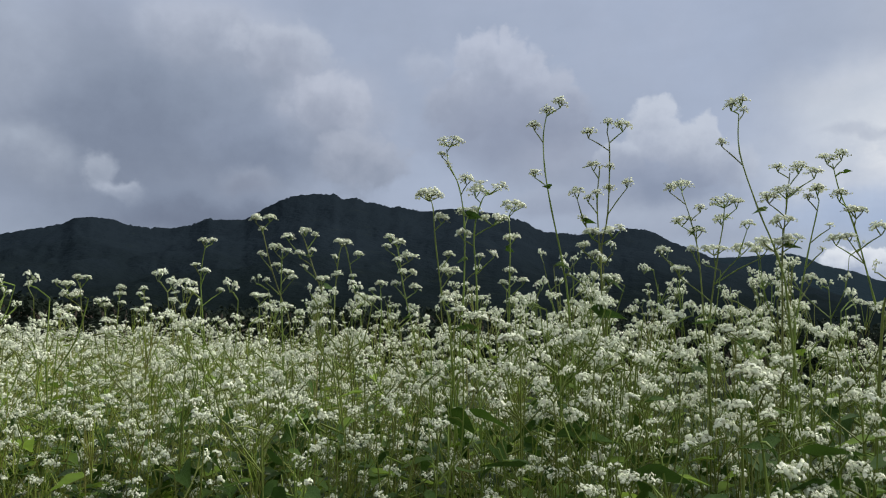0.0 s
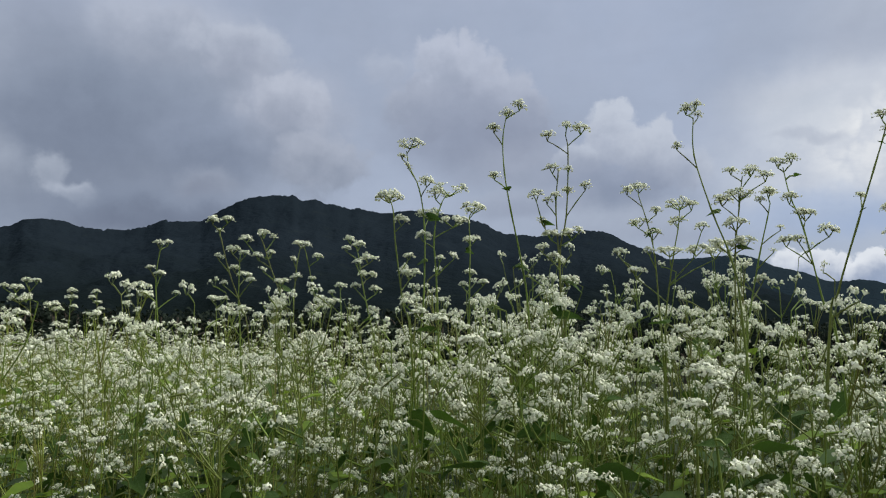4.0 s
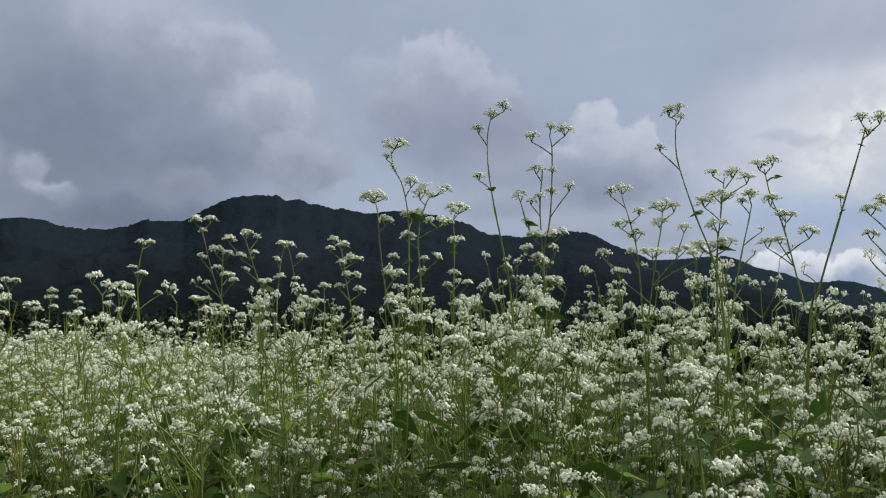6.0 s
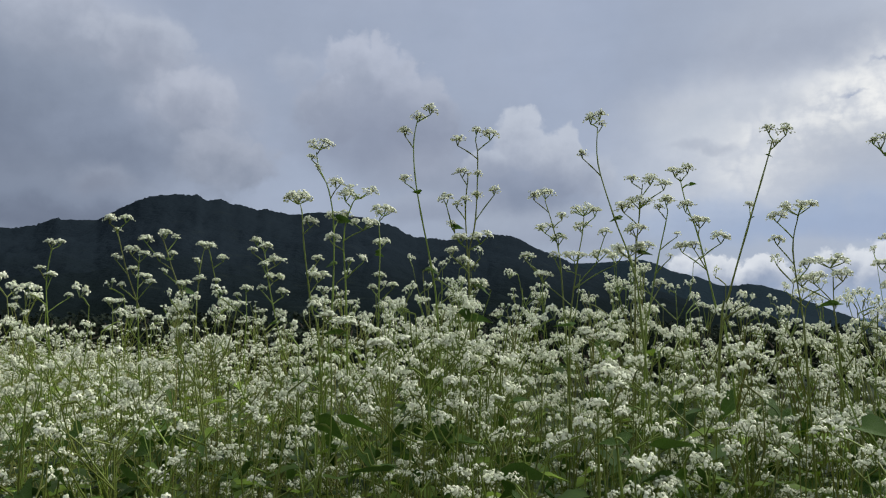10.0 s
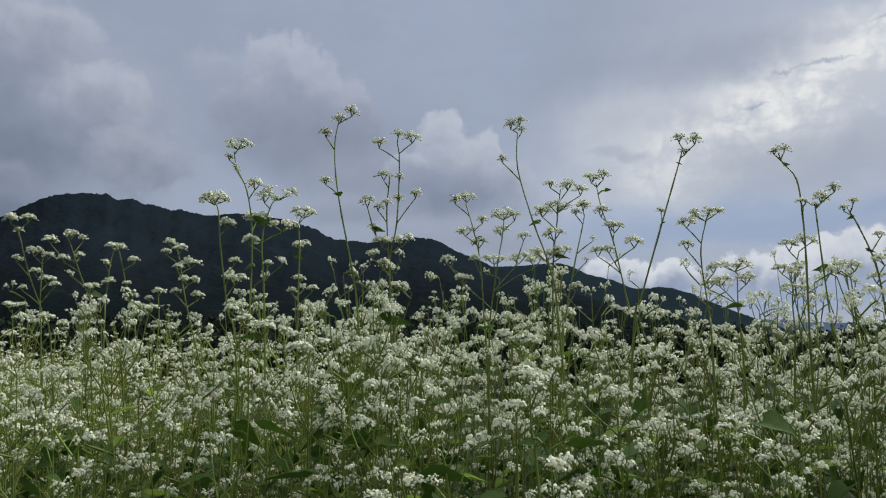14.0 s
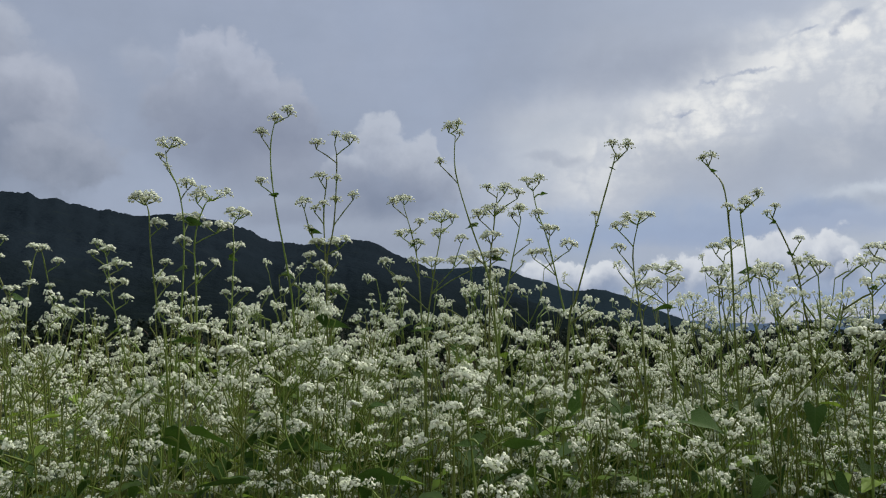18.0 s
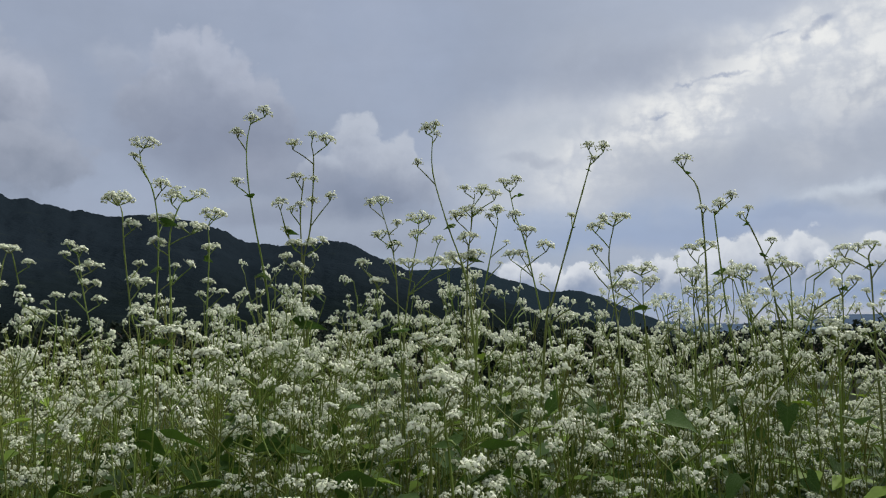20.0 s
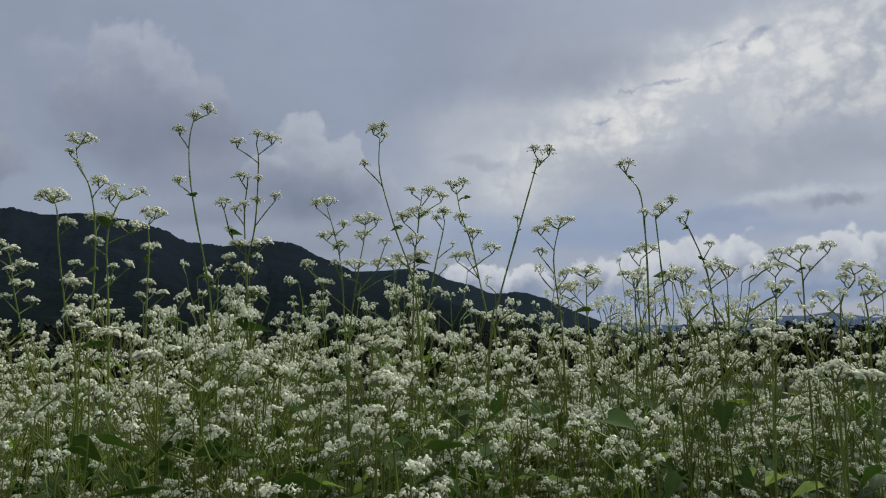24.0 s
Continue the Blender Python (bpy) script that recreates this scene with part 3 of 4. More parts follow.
def east_height(x, y, r, az):
    top = 3300 * math.tan(radians(float(np.interp(az, [p[0] for p in EAST_RIDGE], [p[1] for p in EAST_RIDGE]))))
    s = max(0.0, (r - 2300) / 1000)
    if s > 1:
        return top * max(0.0, 1 - (s - 1) * 2.2)
    rough = noise.fractal((x / 500, y / 500, 7.1), 0.9, 2.1, 5) * 110 * s * (1 - s) + 5 * noise.noise((az * 10, r * 0.02, 4)) * s
    return min(top * (0.4 * s + 0.6 * s ** 1.5) + rough, r * top / 3300 * 0.99 + 6) if s < 0.97 else top + rough


east_ridge = polar_sheet("east_ridge", FOREST_EAST_HAZE, -4, 30, 260, [2300 + 1000 * k / 16 for k in range(17)] + [3400, 3600], east_height)
tagged(east_ridge, "farther forested ridge, haze of the distance in its bluer colour", "mountain", kind="structure")


def far_height(x, y, r, az):
    top = 4300 * math.tan(radians(float(np.interp(az, [15, 24, 28, 31, 35, 38, 41.2, 43.5, 48, 60, 75], [0.2, 0.9, 1.0, 0.75, 0.95, 1.2, 1.45, 1.0, 1.3, 0.9, 0.4]))))
    s = (r - 3600) / 700
    return top * max(0, s) ** 1.3 + 10 * noise.fractal((x / 200, y / 200, 5), 0.9, 2, 4) * min(1, max(0, s)) if s <= 1 else top * (1 - (s - 1))


hills = polar_sheet("distant_hills", FAR_HILL_HAZE, 15, 75, 240, [3600, 3750, 3900, 4050, 4200, 4300, 4600], far_height)
tagged(hills, "distant forested hills beyond the valley, blue haze in their colour", "hills", kind="structure")


# ---- trees along the far side of the field ----
def tree_kind(seed, height, spread):
    r = np.random.default_rng(seed)
    root = new("tree")
    h = Heap()
    tube(h, [(0, 0, 0), (0.1, 0, height * 0.3), (0, 0.1, height * 0.6), (0.1, 0, height * 0.88)], height * 0.03, height * 0.008)
    lumps = []
    for k in range(13):
        a, z = r.uniform(0, 2 * np.pi), r.uniform(0.3, 0.95)
        w = spread * (1.05 - 0.75 * abs(z - 0.45)) * r.uniform(0.3, 0.9)
        tip = np.array([np.cos(a) * w, np.sin(a) * w, z * height])
        lumps.append(tip)
        tube(h, [(0.05, 0.05, tip[2] * 0.7), tuple(tip * np.array([0.5, 0.5, 0.9])), tuple(tip)], height * 0.01, height * 0.004, 3, 0, 1)
    part("trunk", h.mesh("trunk", [BARK]), root, "grey-brown trunk with spreading limbs")
    c = Heap()
    for tip in lumps:
        n = 48
        d = r.normal(size=(n, 3))
        d /= np.linalg.norm(d, axis=1, keepdims=True)
        p = tip + d * (r.uniform(0.3, 1.0, (n, 1)) ** 0.5) * np.array([spread * 0.45, spread * 0.45, height * 0.16]) * r.uniform(0.7, 1.1)
        p[:, 2] = np.maximum(p[:, 2], 0.1)
        s = r.normal(size=(n, 3))
        s /= np.linalg.norm(s, axis=1, keepdims=True)
        u = np.cross(s, d)
        z = r.uniform(0.02, 0.05, (n, 1)) * height
        v = np.stack([p - s * z, p - u * z * 0.7, p + s * z, p + u * z * 0.7], 1)
        c.add(v.reshape(-1, 3), np.arange(4 * n).reshape(-1, 4))
    part("crown", c.mesh("crown", [CROWN], False), root, "dense dark green crown with an uneven outline")
    return tagged(root, "dark green broadleaf tree at the far edge of the field", "tree", "trees along the field")


tree_rng = random.Random(4)
KINDS = [tree_kind(20 + k, 5.0, 2.0 + 0.3 * k) for k in range(4)]
for k, ob in enumerate(KINDS):
    ob.matrix_basis = Matrix.Translation(heading(-54 - 2.0 * k, 0) * 80 + Vector((0, 0, ground_height(*(heading(-54 - 2.0 * k, 0) * 80).xy, 80, -54 - 2.0 * k) - 0.15)))
for row, (dist, gap) in enumerate(((62, 1.9), (78, 1.7), (100, 1.9))):
    a = -52.0 + row * 0.6
    while a < 56:
        rise = np.interp(a, [-52, -20, 10, 24, 56], [1.1, 1.1, 1.0, 0.35, 0.3])
        size = (5.2 + dist * math.tan(radians(rise))) * tree_rng.uniform(0.86, 1.06) / 5.0
        spot = heading(a, 0) * (dist * tree_rng.uniform(0.94, 1.08))
        copy_thing(tree_rng.choice(KINDS), Matrix.Translation((spot.x, spot.y, ground_height(spot.x, spot.y, spot.length, a) - 0.15)) @ Matrix.Rotation(tree_rng.uniform(0, 6.28), 4, "Z") @ Matrix.Diagonal((size * 1.1, size * 1.1, size, 1)))
        a += gap * tree_rng.uniform(0.7, 1.3)


# ---- tall buckwheat plants that stand over the crop ----
plant_rng = random.Random(11)


def add_leaf(plant, at, length, turn, tip):
    part("leaf", plant_rng.choice(LEAVES), plant, m=Matrix.Translation(at) @ Matrix.Rotation(turn, 4, "Z") @ Matrix.Rotation(tip, 4, "Y") @ Matrix.Rotation(plant_rng.choice((-1, 1)) * plant_rng.uniform(0.1, 0.75), 4, "X") @ Matrix.Diagonal((length, length, length, 1)))


def add_head(plant, stem, join, at, w):
    """A flower head: a fan of short stalks from a branch, each with a cluster of flowers at its end."""
    foot = Vector((at.x, at.y, at.z - min(0.010, w * 0.36)))
    h = Heap()
    if (foot - join).length > 0.004:
        mid = join.lerp(foot, 0.5) + Vector((0, plant_rng.uniform(-0.003, 0.003), 0.04 * abs(join.x - at.x)))
        stem += tube(h, [join, mid, foot], 0.0008, 0.0006, 5, 0, 3)[3:-1]
    many = 1 if w < 0.015 else 2 if w < 0.027 else 3 if w < 0.036 else 5
    size = max(0.011, min(0.02, w * (1.3, 0.85, 0.66, 0.56, 0.46)[many - 1])) * (1.0 if at.z > 1.1 else 0.86)
    turn = plant_rng.uniform(-0.3, 0.3)
    spots = []
    for k in range(many):
        a = turn + 6.28 * (k + plant_rng.uniform(-0.15, 0.15)) / many
        reach = max(0.0, (w - size) * 0.62) if many > 1 else 0.0
        c = Vector((at.x + math.cos(a) * reach, at.y + math.sin(a) * reach, at.z + plant_rng.uniform(-0.07, 0.07) * w * (many > 1) + size * 0.06))
        tube(h, [foot, foot.lerp(c, 0.55) + Vector((0, 0, -0.0015)), c - Vector((0, 0, size * 0.12))], 0.0007, 0.0005, 4, 0, 2)
        spots.append((c, a))
    head = part("flower_head", h.mesh("flower_head", [STALK]), plant)
    kinds = SPARSE if at.z > 1.1 and plant_rng.random() < 0.9 else CLUSTERS
    for c, a in spots:
        lean = Matrix.Rotation(plant_rng.uniform(0.1, 0.6), 4, Vector((-math.sin(a), math.cos(a), 0)))
        part("blossom", plant_rng.choice(kinds), head, m=Matrix.Translation(c) @ lean @ Matrix.Rotation(plant_rng.uniform(0, 6.28), 4, "Z") @ Matrix.Diagonal((size * 1.25, size * 1.15, size * 0.82, 1)))


def standing(az, dist, stalks, heads, leaves):
    """One plant at a heading and distance. Stalks are lines of (sideways, height); heads and leaves (sideways, height, width)."""
    plant = new("buckwheat_plant")
    plant.matrix_basis = Matrix.Translation(heading(az, 0) * dist) @ Matrix.Rotation(-radians(az), 4, "Z")
    h = Heap()
    curves = []
    for k, line in enumerate(stalks):
        first, nxt = line[0], line[1]
        slope = max(-0.12, min(0.12, (first[0] - nxt[0]) / max(0.02, nxt[1] - first[1])))
        pts = [(first[0] + slope * first[1] * 0.5 + 0.01 * k, 0.0, -0.03), (first[0] + slope * first[1] * 0.3, 0.0, first[1] * 0.5)]
        depth = 0.0
        for s, z in line:
            depth += plant_rng.uniform(-0.008, 0.008)
            pts.append((s, depth, z))
        curves.append(tube(h, pts, 0.0014, 0.0006, 6))
    every = [p for c in curves for p in c]
    for s, z, w in sorted(heads, key=lambda q: min((p.x - q[0]) ** 2 + (p.z - q[1]) ** 2 for p in every)):
        low = [p for p in every if p.z < z - 0.6 * abs(p.x - s) - 0.008] or every
        join = min(low, key=lambda p: (p.x - s) ** 2 * 1.6 + (p.z - z) ** 2)
        add_head(plant, every, join, Vector((s, join.y + plant_rng.uniform(-0.018, 0.018), z)), w)
    for s, z, w in leaves:
        join = min(every, key=lambda p: (p.x - s) ** 2 + (p.z - z) ** 2)
        root = Vector((s, join.y, z))
        turn = 0.0 if s > join.x else math.pi
        start = root - Vector((math.cos(turn) * w * 0.5, 0, 0))
        if (start - join).length > 0.003:
            tube(h, [join, join.lerp(start, 0.5) + Vector((0, 0, 0.002)), start], 0.0011, 0.0008, 5, 0, 2)
        add_leaf(plant, start, w * (0.85 if w > 0.03 else 0.95), turn + plant_rng.uniform(-0.6, 0.6), plant_rng.uniform(-0.3, 0.35))
    part("stem", h.mesh("stem", [STALK]), plant)
    top = max(q[1] for line in stalks for q in line)
    if top < 0.97:
        label = "buckwheat plant with broad dark heart-shaped leaves and few flower heads" if len(leaves) > 1 else "low buckwheat plant with a close cluster of white flowers"
    elif len(heads) >= 8:
        label = "tall branching buckwheat plant crowded with white flower heads"
    elif len(heads) <= 4:
        label = "tall bare buckwheat stalk with a few white flower heads"
    else:
        label = "tall slender buckwheat plant with white flower heads on green stalks"
    return tagged(plant, label, "buckwheat plant", "tall buckwheat plants")


standing(-11.9, 1.00, [[(0.0, 0.902), (0.005, 0.993), (0.005, 1.085), (-0.003, 1.14), (-0.017, 1.171), (-0.021, 1.193)], [(0.024, 0.963), (0.018, 1.07), (0.027, 1.116), (0.036, 1.132)]],
         [(-0.016, 1.203, 0.04), (-0.027, 1.188, 0.017), (-0.018, 1.169, 0.011), (0.007, 1.149, 0.029), (0.039, 1.14, 0.053), (0.02, 1.134, 0.031), (0.044, 1.095, 0.04), (0.01, 1.11, 0.04), (0.004, 1.073, 0.026), (0.026, 1.043, 0.015), (0.044, 1.045, 0.014)], [(0.023, 1.097, 0.023), (0.001, 1.039, 0.017)])
standing(-12.5, 1.02, [[(0.0, 0.916), (-0.012, 0.978), (-0.024, 1.064), (-0.028, 1.111), (-0.034, 1.127)]],
         [(-0.034, 1.133, 0.043), (-0.016, 1.097, 0.026), (-0.005, 1.025, 0.033), (-0.006, 1.05, 0.019), (-0.01, 0.993, 0.02)], [])
standing(-8.1, 1.15, [[(0.0, 0.931), (-0.0, 1.0), (0.001, 1.079), (-0.001, 1.119), (0.006, 1.133)]],
         [(0.006, 1.135, 0.04), (0.002, 1.088, 0.033), (0.002, 1.037, 0.022), (-0.009, 1.018, 0.018), (0.021, 1.02, 0.018)], [(0.002, 1.07, 0.014)])
standing(-3.4, 0.92, [[(0.0, 0.936), (-0.01, 1.025), (-0.024, 1.096), (-0.032, 1.146), (-0.034, 1.19), (-0.029, 1.218)]],
         [(-0.029, 1.226, 0.025), (-0.013, 1.232, 0.024), (-0.045, 1.204, 0.02), (-0.045, 1.145, 0.021)], [(-0.031, 1.122, 0.011), (-0.007, 1.025, 0.021)])
standing(-1.0, 0.95, [[(0.0, 0.881), (-0.001, 0.964), (-0.004, 1.042), (-0.007, 1.107), (-0.004, 1.144), (-0.004, 1.153)], [(0.005, 0.908), (-0.003, 1.035), (0.006, 1.092), (0.009, 1.172), (0.006, 1.195)]],
         [(-0.017, 1.197, 0.023), (0.007, 1.208, 0.019), (0.025, 1.205, 0.028), (-0.011, 1.156, 0.026), (0.009, 1.153, 0.016), (-0.031, 1.118, 0.026), (-0.007, 1.118, 0.019), (0.008, 1.127, 0.019), (0.03, 1.132, 0.02), (-0.024, 1.05, 0.02), (-0.013, 1.07, 0.025), (0.013, 1.072, 0.032), (-0.01, 1.039, 0.022), (0.008, 1.014, 0.029), (-0.018, 1.113, 0.017), (-0.025, 1.087, 0.012)], [(-0.015, 1.082, 0.014), (0.016, 1.01, 0.029)])
standing(6.3, 1.05, [[(0.0, 0.922), (-0.003, 0.967), (-0.008, 1.05), (-0.017, 1.097), (-0.028, 1.136)]],
         [(-0.028, 1.152, 0.032), (-0.043, 1.142, 0.021), (-0.005, 1.117, 0.021), (-0.029, 1.101, 0.034), (-0.01, 1.083, 0.027), (-0.015, 1.058, 0.02)], [(-0.015, 1.085, 0.016)])
standing(6.5, 1.05, [[(0.0, 0.922), (0.001, 0.967), (0.013, 1.05), (0.02, 1.088), (0.023, 1.118)]],
         [(0.022, 1.124, 0.042), (0.038, 1.121, 0.024), (0.018, 1.103, 0.03), (0.049, 1.087, 0.021), (0.008, 1.058, 0.037), (0.042, 1.058, 0.034), (0.066, 1.054, 0.032), (-0.037, 1.029, 0.032), (-0.059, 1.057, 0.021)], [])
standing(11.9, 0.90, [[(0.0, 0.941), (-0.009, 1.022), (-0.03, 1.086), (-0.048, 1.153), (-0.048, 1.199)]],
         [(-0.057, 1.216, 0.023), (-0.046, 1.221, 0.021), (-0.043, 1.206, 0.011), (-0.066, 1.164, 0.016)], [(-0.03, 1.084, 0.015)])
standing(11.3, 0.98, [[(0.0, 0.926), (0.001, 0.967), (0.003, 1.042), (0.009, 1.097), (0.014, 1.138)]],
         [(0.001, 1.149, 0.021), (0.023, 1.144, 0.027), (0.04, 1.14, 0.025), (-0.01, 1.112, 0.03), (0.009, 1.114, 0.036), (0.004, 1.079, 0.031), (-0.006, 1.054, 0.037), (0.013, 1.058, 0.03)], [(0.016, 1.048, 0.019)])
standing(12.0, 1.00, [[(0.0, 0.913), (0.005, 0.967), (0.019, 1.043), (0.03, 1.091), (0.034, 1.111)]],
         [(0.032, 1.123, 0.023), (0.022, 1.116, 0.017), (0.045, 1.08, 0.011), (0.035, 1.049, 0.009), (0.02, 1.015, 0.023)], [])
standing(17.9, 0.95, [[(0.0, 0.918), (-0.014, 0.979), (-0.032, 1.069), (-0.045, 1.109), (-0.052, 1.146)]],
         [(-0.057, 1.153, 0.025), (-0.043, 1.158, 0.022), (-0.045, 1.105, 0.025), (-0.03, 1.088, 0.029), (-0.051, 1.057, 0.025), (-0.037, 1.057, 0.016), (-0.006, 1.064, 0.025)], [(-0.035, 1.134, 0.009)])
standing(17.2, 0.88, [[(0.0, 0.931), (0.011, 0.989), (0.032, 1.06), (0.05, 1.119), (0.06, 1.152), (0.063, 1.164)]],
         [(0.06, 1.18, 0.02), (0.077, 1.177, 0.023), (0.066, 1.165, 0.016), (0.037, 1.093, 0.011)], [(0.035, 1.076, 0.009), (0.06, 1.147, 0.008)])
standing(22.8, 0.95, [[(0.0, 0.917), (-0.002, 0.971), (-0.009, 1.046), (-0.001, 1.088)]],
         [(-0.002, 1.096, 0.041), (-0.024, 1.087, 0.025), (-0.025, 1.059, 0.02), (0.005, 1.032, 0.023)], [])
standing(24.8, 1.05, [[(0.0, 0.929), (-0.003, 0.973), (-0.002, 1.028)]],
         [(-0.005, 1.04, 0.044), (-0.024, 1.022, 0.032), (0.008, 1.023, 0.029), (-0.038, 1.018, 0.029)], [(-0.015, 0.984, 0.032)])
standing(29.2, 0.90, [[(0.0, 0.881), (-0.001, 0.933), (0.0, 1.025), (-0.001, 1.079), (-0.005, 1.12), (-0.018, 1.141), (-0.022, 1.151)]],
         [(-0.026, 1.155, 0.015), (-0.016, 1.158, 0.014), (-0.0, 1.092, 0.016)], [(-0.013, 1.138, 0.008)])
standing(31.0, 0.95, [[(0.0, 0.891), (-0.007, 0.952), (-0.013, 1.029), (-0.016, 1.078), (-0.017, 1.092)]],
         [(-0.011, 1.106, 0.022), (0.003, 1.112, 0.019), (-0.017, 1.095, 0.01)], [(-0.02, 1.022, 0.017)])
standing(34.0, 1.00, [[(0.0, 0.916), (-0.004, 0.973), (-0.011, 1.03), (-0.026, 1.075), (-0.033, 1.09), (-0.036, 1.098)]],
         [(-0.04, 1.1, 0.015), (-0.029, 1.103, 0.015), (-0.005, 1.065, 0.015), (-0.002, 1.037, 0.031), (0.015, 1.031, 0.027), (-0.011, 1.016, 0.023)], [(-0.013, 1.045, 0.011), (-0.034, 1.084, 0.008)])
standing(32.2, 1.05, [[(0.0, 0.915), (-0.005, 0.952), (-0.011, 1.021), (-0.012, 1.032)]],
         [(-0.021, 1.036, 0.024), (-0.002, 1.035, 0.024), (-0.002, 1.014, 0.014)], [(-0.007, 0.997, 0.014)])
standing(28.1, 1.05, [[(0.0, 0.9), (0.003, 0.945), (0.002, 0.999), (0.012, 1.053)]],
         [(0.02, 1.069, 0.032), (0.001, 1.062, 0.024), (0.006, 1.007, 0.037), (-0.009, 1.035, 0.024), (0.011, 1.038, 0.021)], [])
standing(39.6, 1.00, [[(0.0, 0.903), (-0.0, 0.943), (0.001, 1.012), (-0.0, 1.039), (0.006, 1.048)]],
         [(-0.025, 1.048, 0.026), (-0.012, 1.052, 0.018), (0.004, 1.056, 0.023), (0.029, 1.051, 0.024), (0.009, 1.028, 0.012), (-0.005, 0.998, 0.011)], [(-0.002, 1.027, 0.012)])
standing(37.6, 1.05, [[(0.0, 0.915), (0.003, 0.943), (0.005, 0.994), (0.006, 1.023)]],
         [(-0.001, 1.037, 0.016), (0.012, 1.038, 0.021), (0.019, 1.015, 0.019), (0.001, 1.01, 0.013)], [(0.005, 1.004, 0.011)])
standing(41.7, 1.00, [[(0.0, 0.916), (0.001, 0.943), (0.004, 0.989), (0.018, 1.009), (0.02, 1.019)], [(0.029, 0.916), (0.03, 0.969), (0.024, 1.015)]],
         [(0.019, 1.028, 0.035), (0.008, 1.016, 0.021), (0.033, 1.008, 0.026), (-0.018, 0.997, 0.023), (0.035, 0.995, 0.026), (0.047, 1.004, 0.026)], [])
standing(35.8, 1.05, [[(0.0, 0.9), (0.0, 0.944), (-0.001, 0.969)]],
         [(0.001, 0.976, 0.04), (-0.014, 0.962, 0.032), (0.017, 0.965, 0.027), (0.034, 0.958, 0.027)], [])
standing(-24.6, 1.25, [[(0.0, 0.906), (-0.016, 0.979), (-0.036, 1.035), (-0.051, 1.09), (-0.056, 1.111)]],
         [(-0.065, 1.121, 0.023), (-0.042, 1.124, 0.027), (-0.055, 1.107, 0.017), (-0.054, 1.064, 0.019), (-0.045, 1.021, 0.015), (-0.012, 0.979, 0.029)], [])
standing(-20.2, 1.25, [[(0.0, 0.888), (-0.02, 0.934), (-0.06, 1.027), (-0.08, 1.084), (-0.086, 1.098)]],
         [(-0.109, 1.097, 0.025), (-0.081, 1.105, 0.027), (-0.064, 1.101, 0.017), (-0.089, 1.067, 0.021), (-0.069, 1.073, 0.017), (-0.051, 1.026, 0.027), (-0.081, 1.046, 0.013)], [(-0.07, 1.061, 0.011), (-0.036, 1.011, 0.019)])
standing(-25.3, 1.30, [[(0.0, 0.923), (-0.005, 0.98), (-0.006, 1.048), (-0.005, 1.073)]],
         [(-0.017, 1.079, 0.028), (0.002, 1.072, 0.02), (-0.014, 1.048, 0.02), (0.003, 1.039, 0.026), (0.013, 1.029, 0.018)], [])
standing(-21.5, 1.30, [[(0.0, 0.943), (0.0, 1.002), (0.004, 1.061), (0.009, 1.086)]],
         [(0.011, 1.096, 0.034), (-0.002, 1.066, 0.014), (0.002, 1.036, 0.022)], [])
standing(-19.4, 1.35, [[(0.0, 0.934), (-0.009, 0.984), (-0.029, 1.076), (-0.035, 1.094)]],
         [(-0.009, 1.077, 0.021), (-0.018, 1.037, 0.016)], [(-0.012, 1.015, 0.014)])
standing(-14.1, 1.15, [[(0.0, 0.843), (-0.019, 0.911), (-0.033, 0.963), (-0.045, 1.015), (-0.052, 1.059), (-0.057, 1.075)]],
         [(-0.066, 1.087, 0.021), (-0.052, 1.077, 0.023), (-0.07, 1.07, 0.016), (-0.037, 1.058, 0.032), (-0.054, 1.049, 0.018), (-0.04, 1.033, 0.035), (-0.056, 1.015, 0.018), (-0.025, 1.009, 0.023)], [(-0.037, 0.963, 0.026)])
standing(-18.0, 1.35, [[(0.0, 0.924), (0.002, 0.965), (-0.001, 1.016)]],
         [(0.001, 1.026, 0.025), (-0.016, 1.013, 0.016), (-0.014, 0.995, 0.031)], [])
standing(-30.9, 1.40, [[(0.0, 0.899), (-0.005, 0.96), (-0.011, 1.03), (-0.006, 1.082), (-0.001, 1.092)]],
         [(-0.009, 1.095, 0.021), (0.005, 1.097, 0.021), (-0.021, 1.052, 0.017), (-0.005, 1.041, 0.023), (0.024, 1.009, 0.017)], [])
standing(-32.1, 1.45, [[(0.0, 0.918), (-0.007, 0.959), (-0.012, 1.011)]],
         [(-0.012, 1.024, 0.029), (-0.024, 1.003, 0.017), (0.003, 1.007, 0.029)], [])
standing(-38.9, 1.50, [[(0.0, 0.916), (-0.005, 0.957), (-0.011, 1.018)]],
         [(-0.016, 1.029, 0.021), (0.0, 1.028, 0.021), (-0.05, 1.019, 0.018), (-0.032, 1.015, 0.027), (-0.026, 0.997, 0.039), (-0.024, 0.971, 0.034)], [])
standing(-36.8, 1.70, [[(0.0, 0.912), (-0.0, 0.959), (0.001, 1.012)]],
         [(0.002, 1.02, 0.023), (0.001, 1.006, 0.026), (0.007, 0.987, 0.018)], [])
standing(-34.9, 1.70, [[(0.0, 0.912), (-0.004, 0.96), (-0.008, 1.013)]],
         [(-0.009, 1.019, 0.021), (-0.017, 1.008, 0.016), (-0.005, 0.999, 0.018), (0.001, 0.983, 0.016)], [])
standing(-37.5, 1.60, [[(0.0, 0.914), (-0.006, 0.974)]],
         [(-0.014, 0.988, 0.034), (-0.002, 0.98, 0.024), (0.002, 0.951, 0.032)], [])
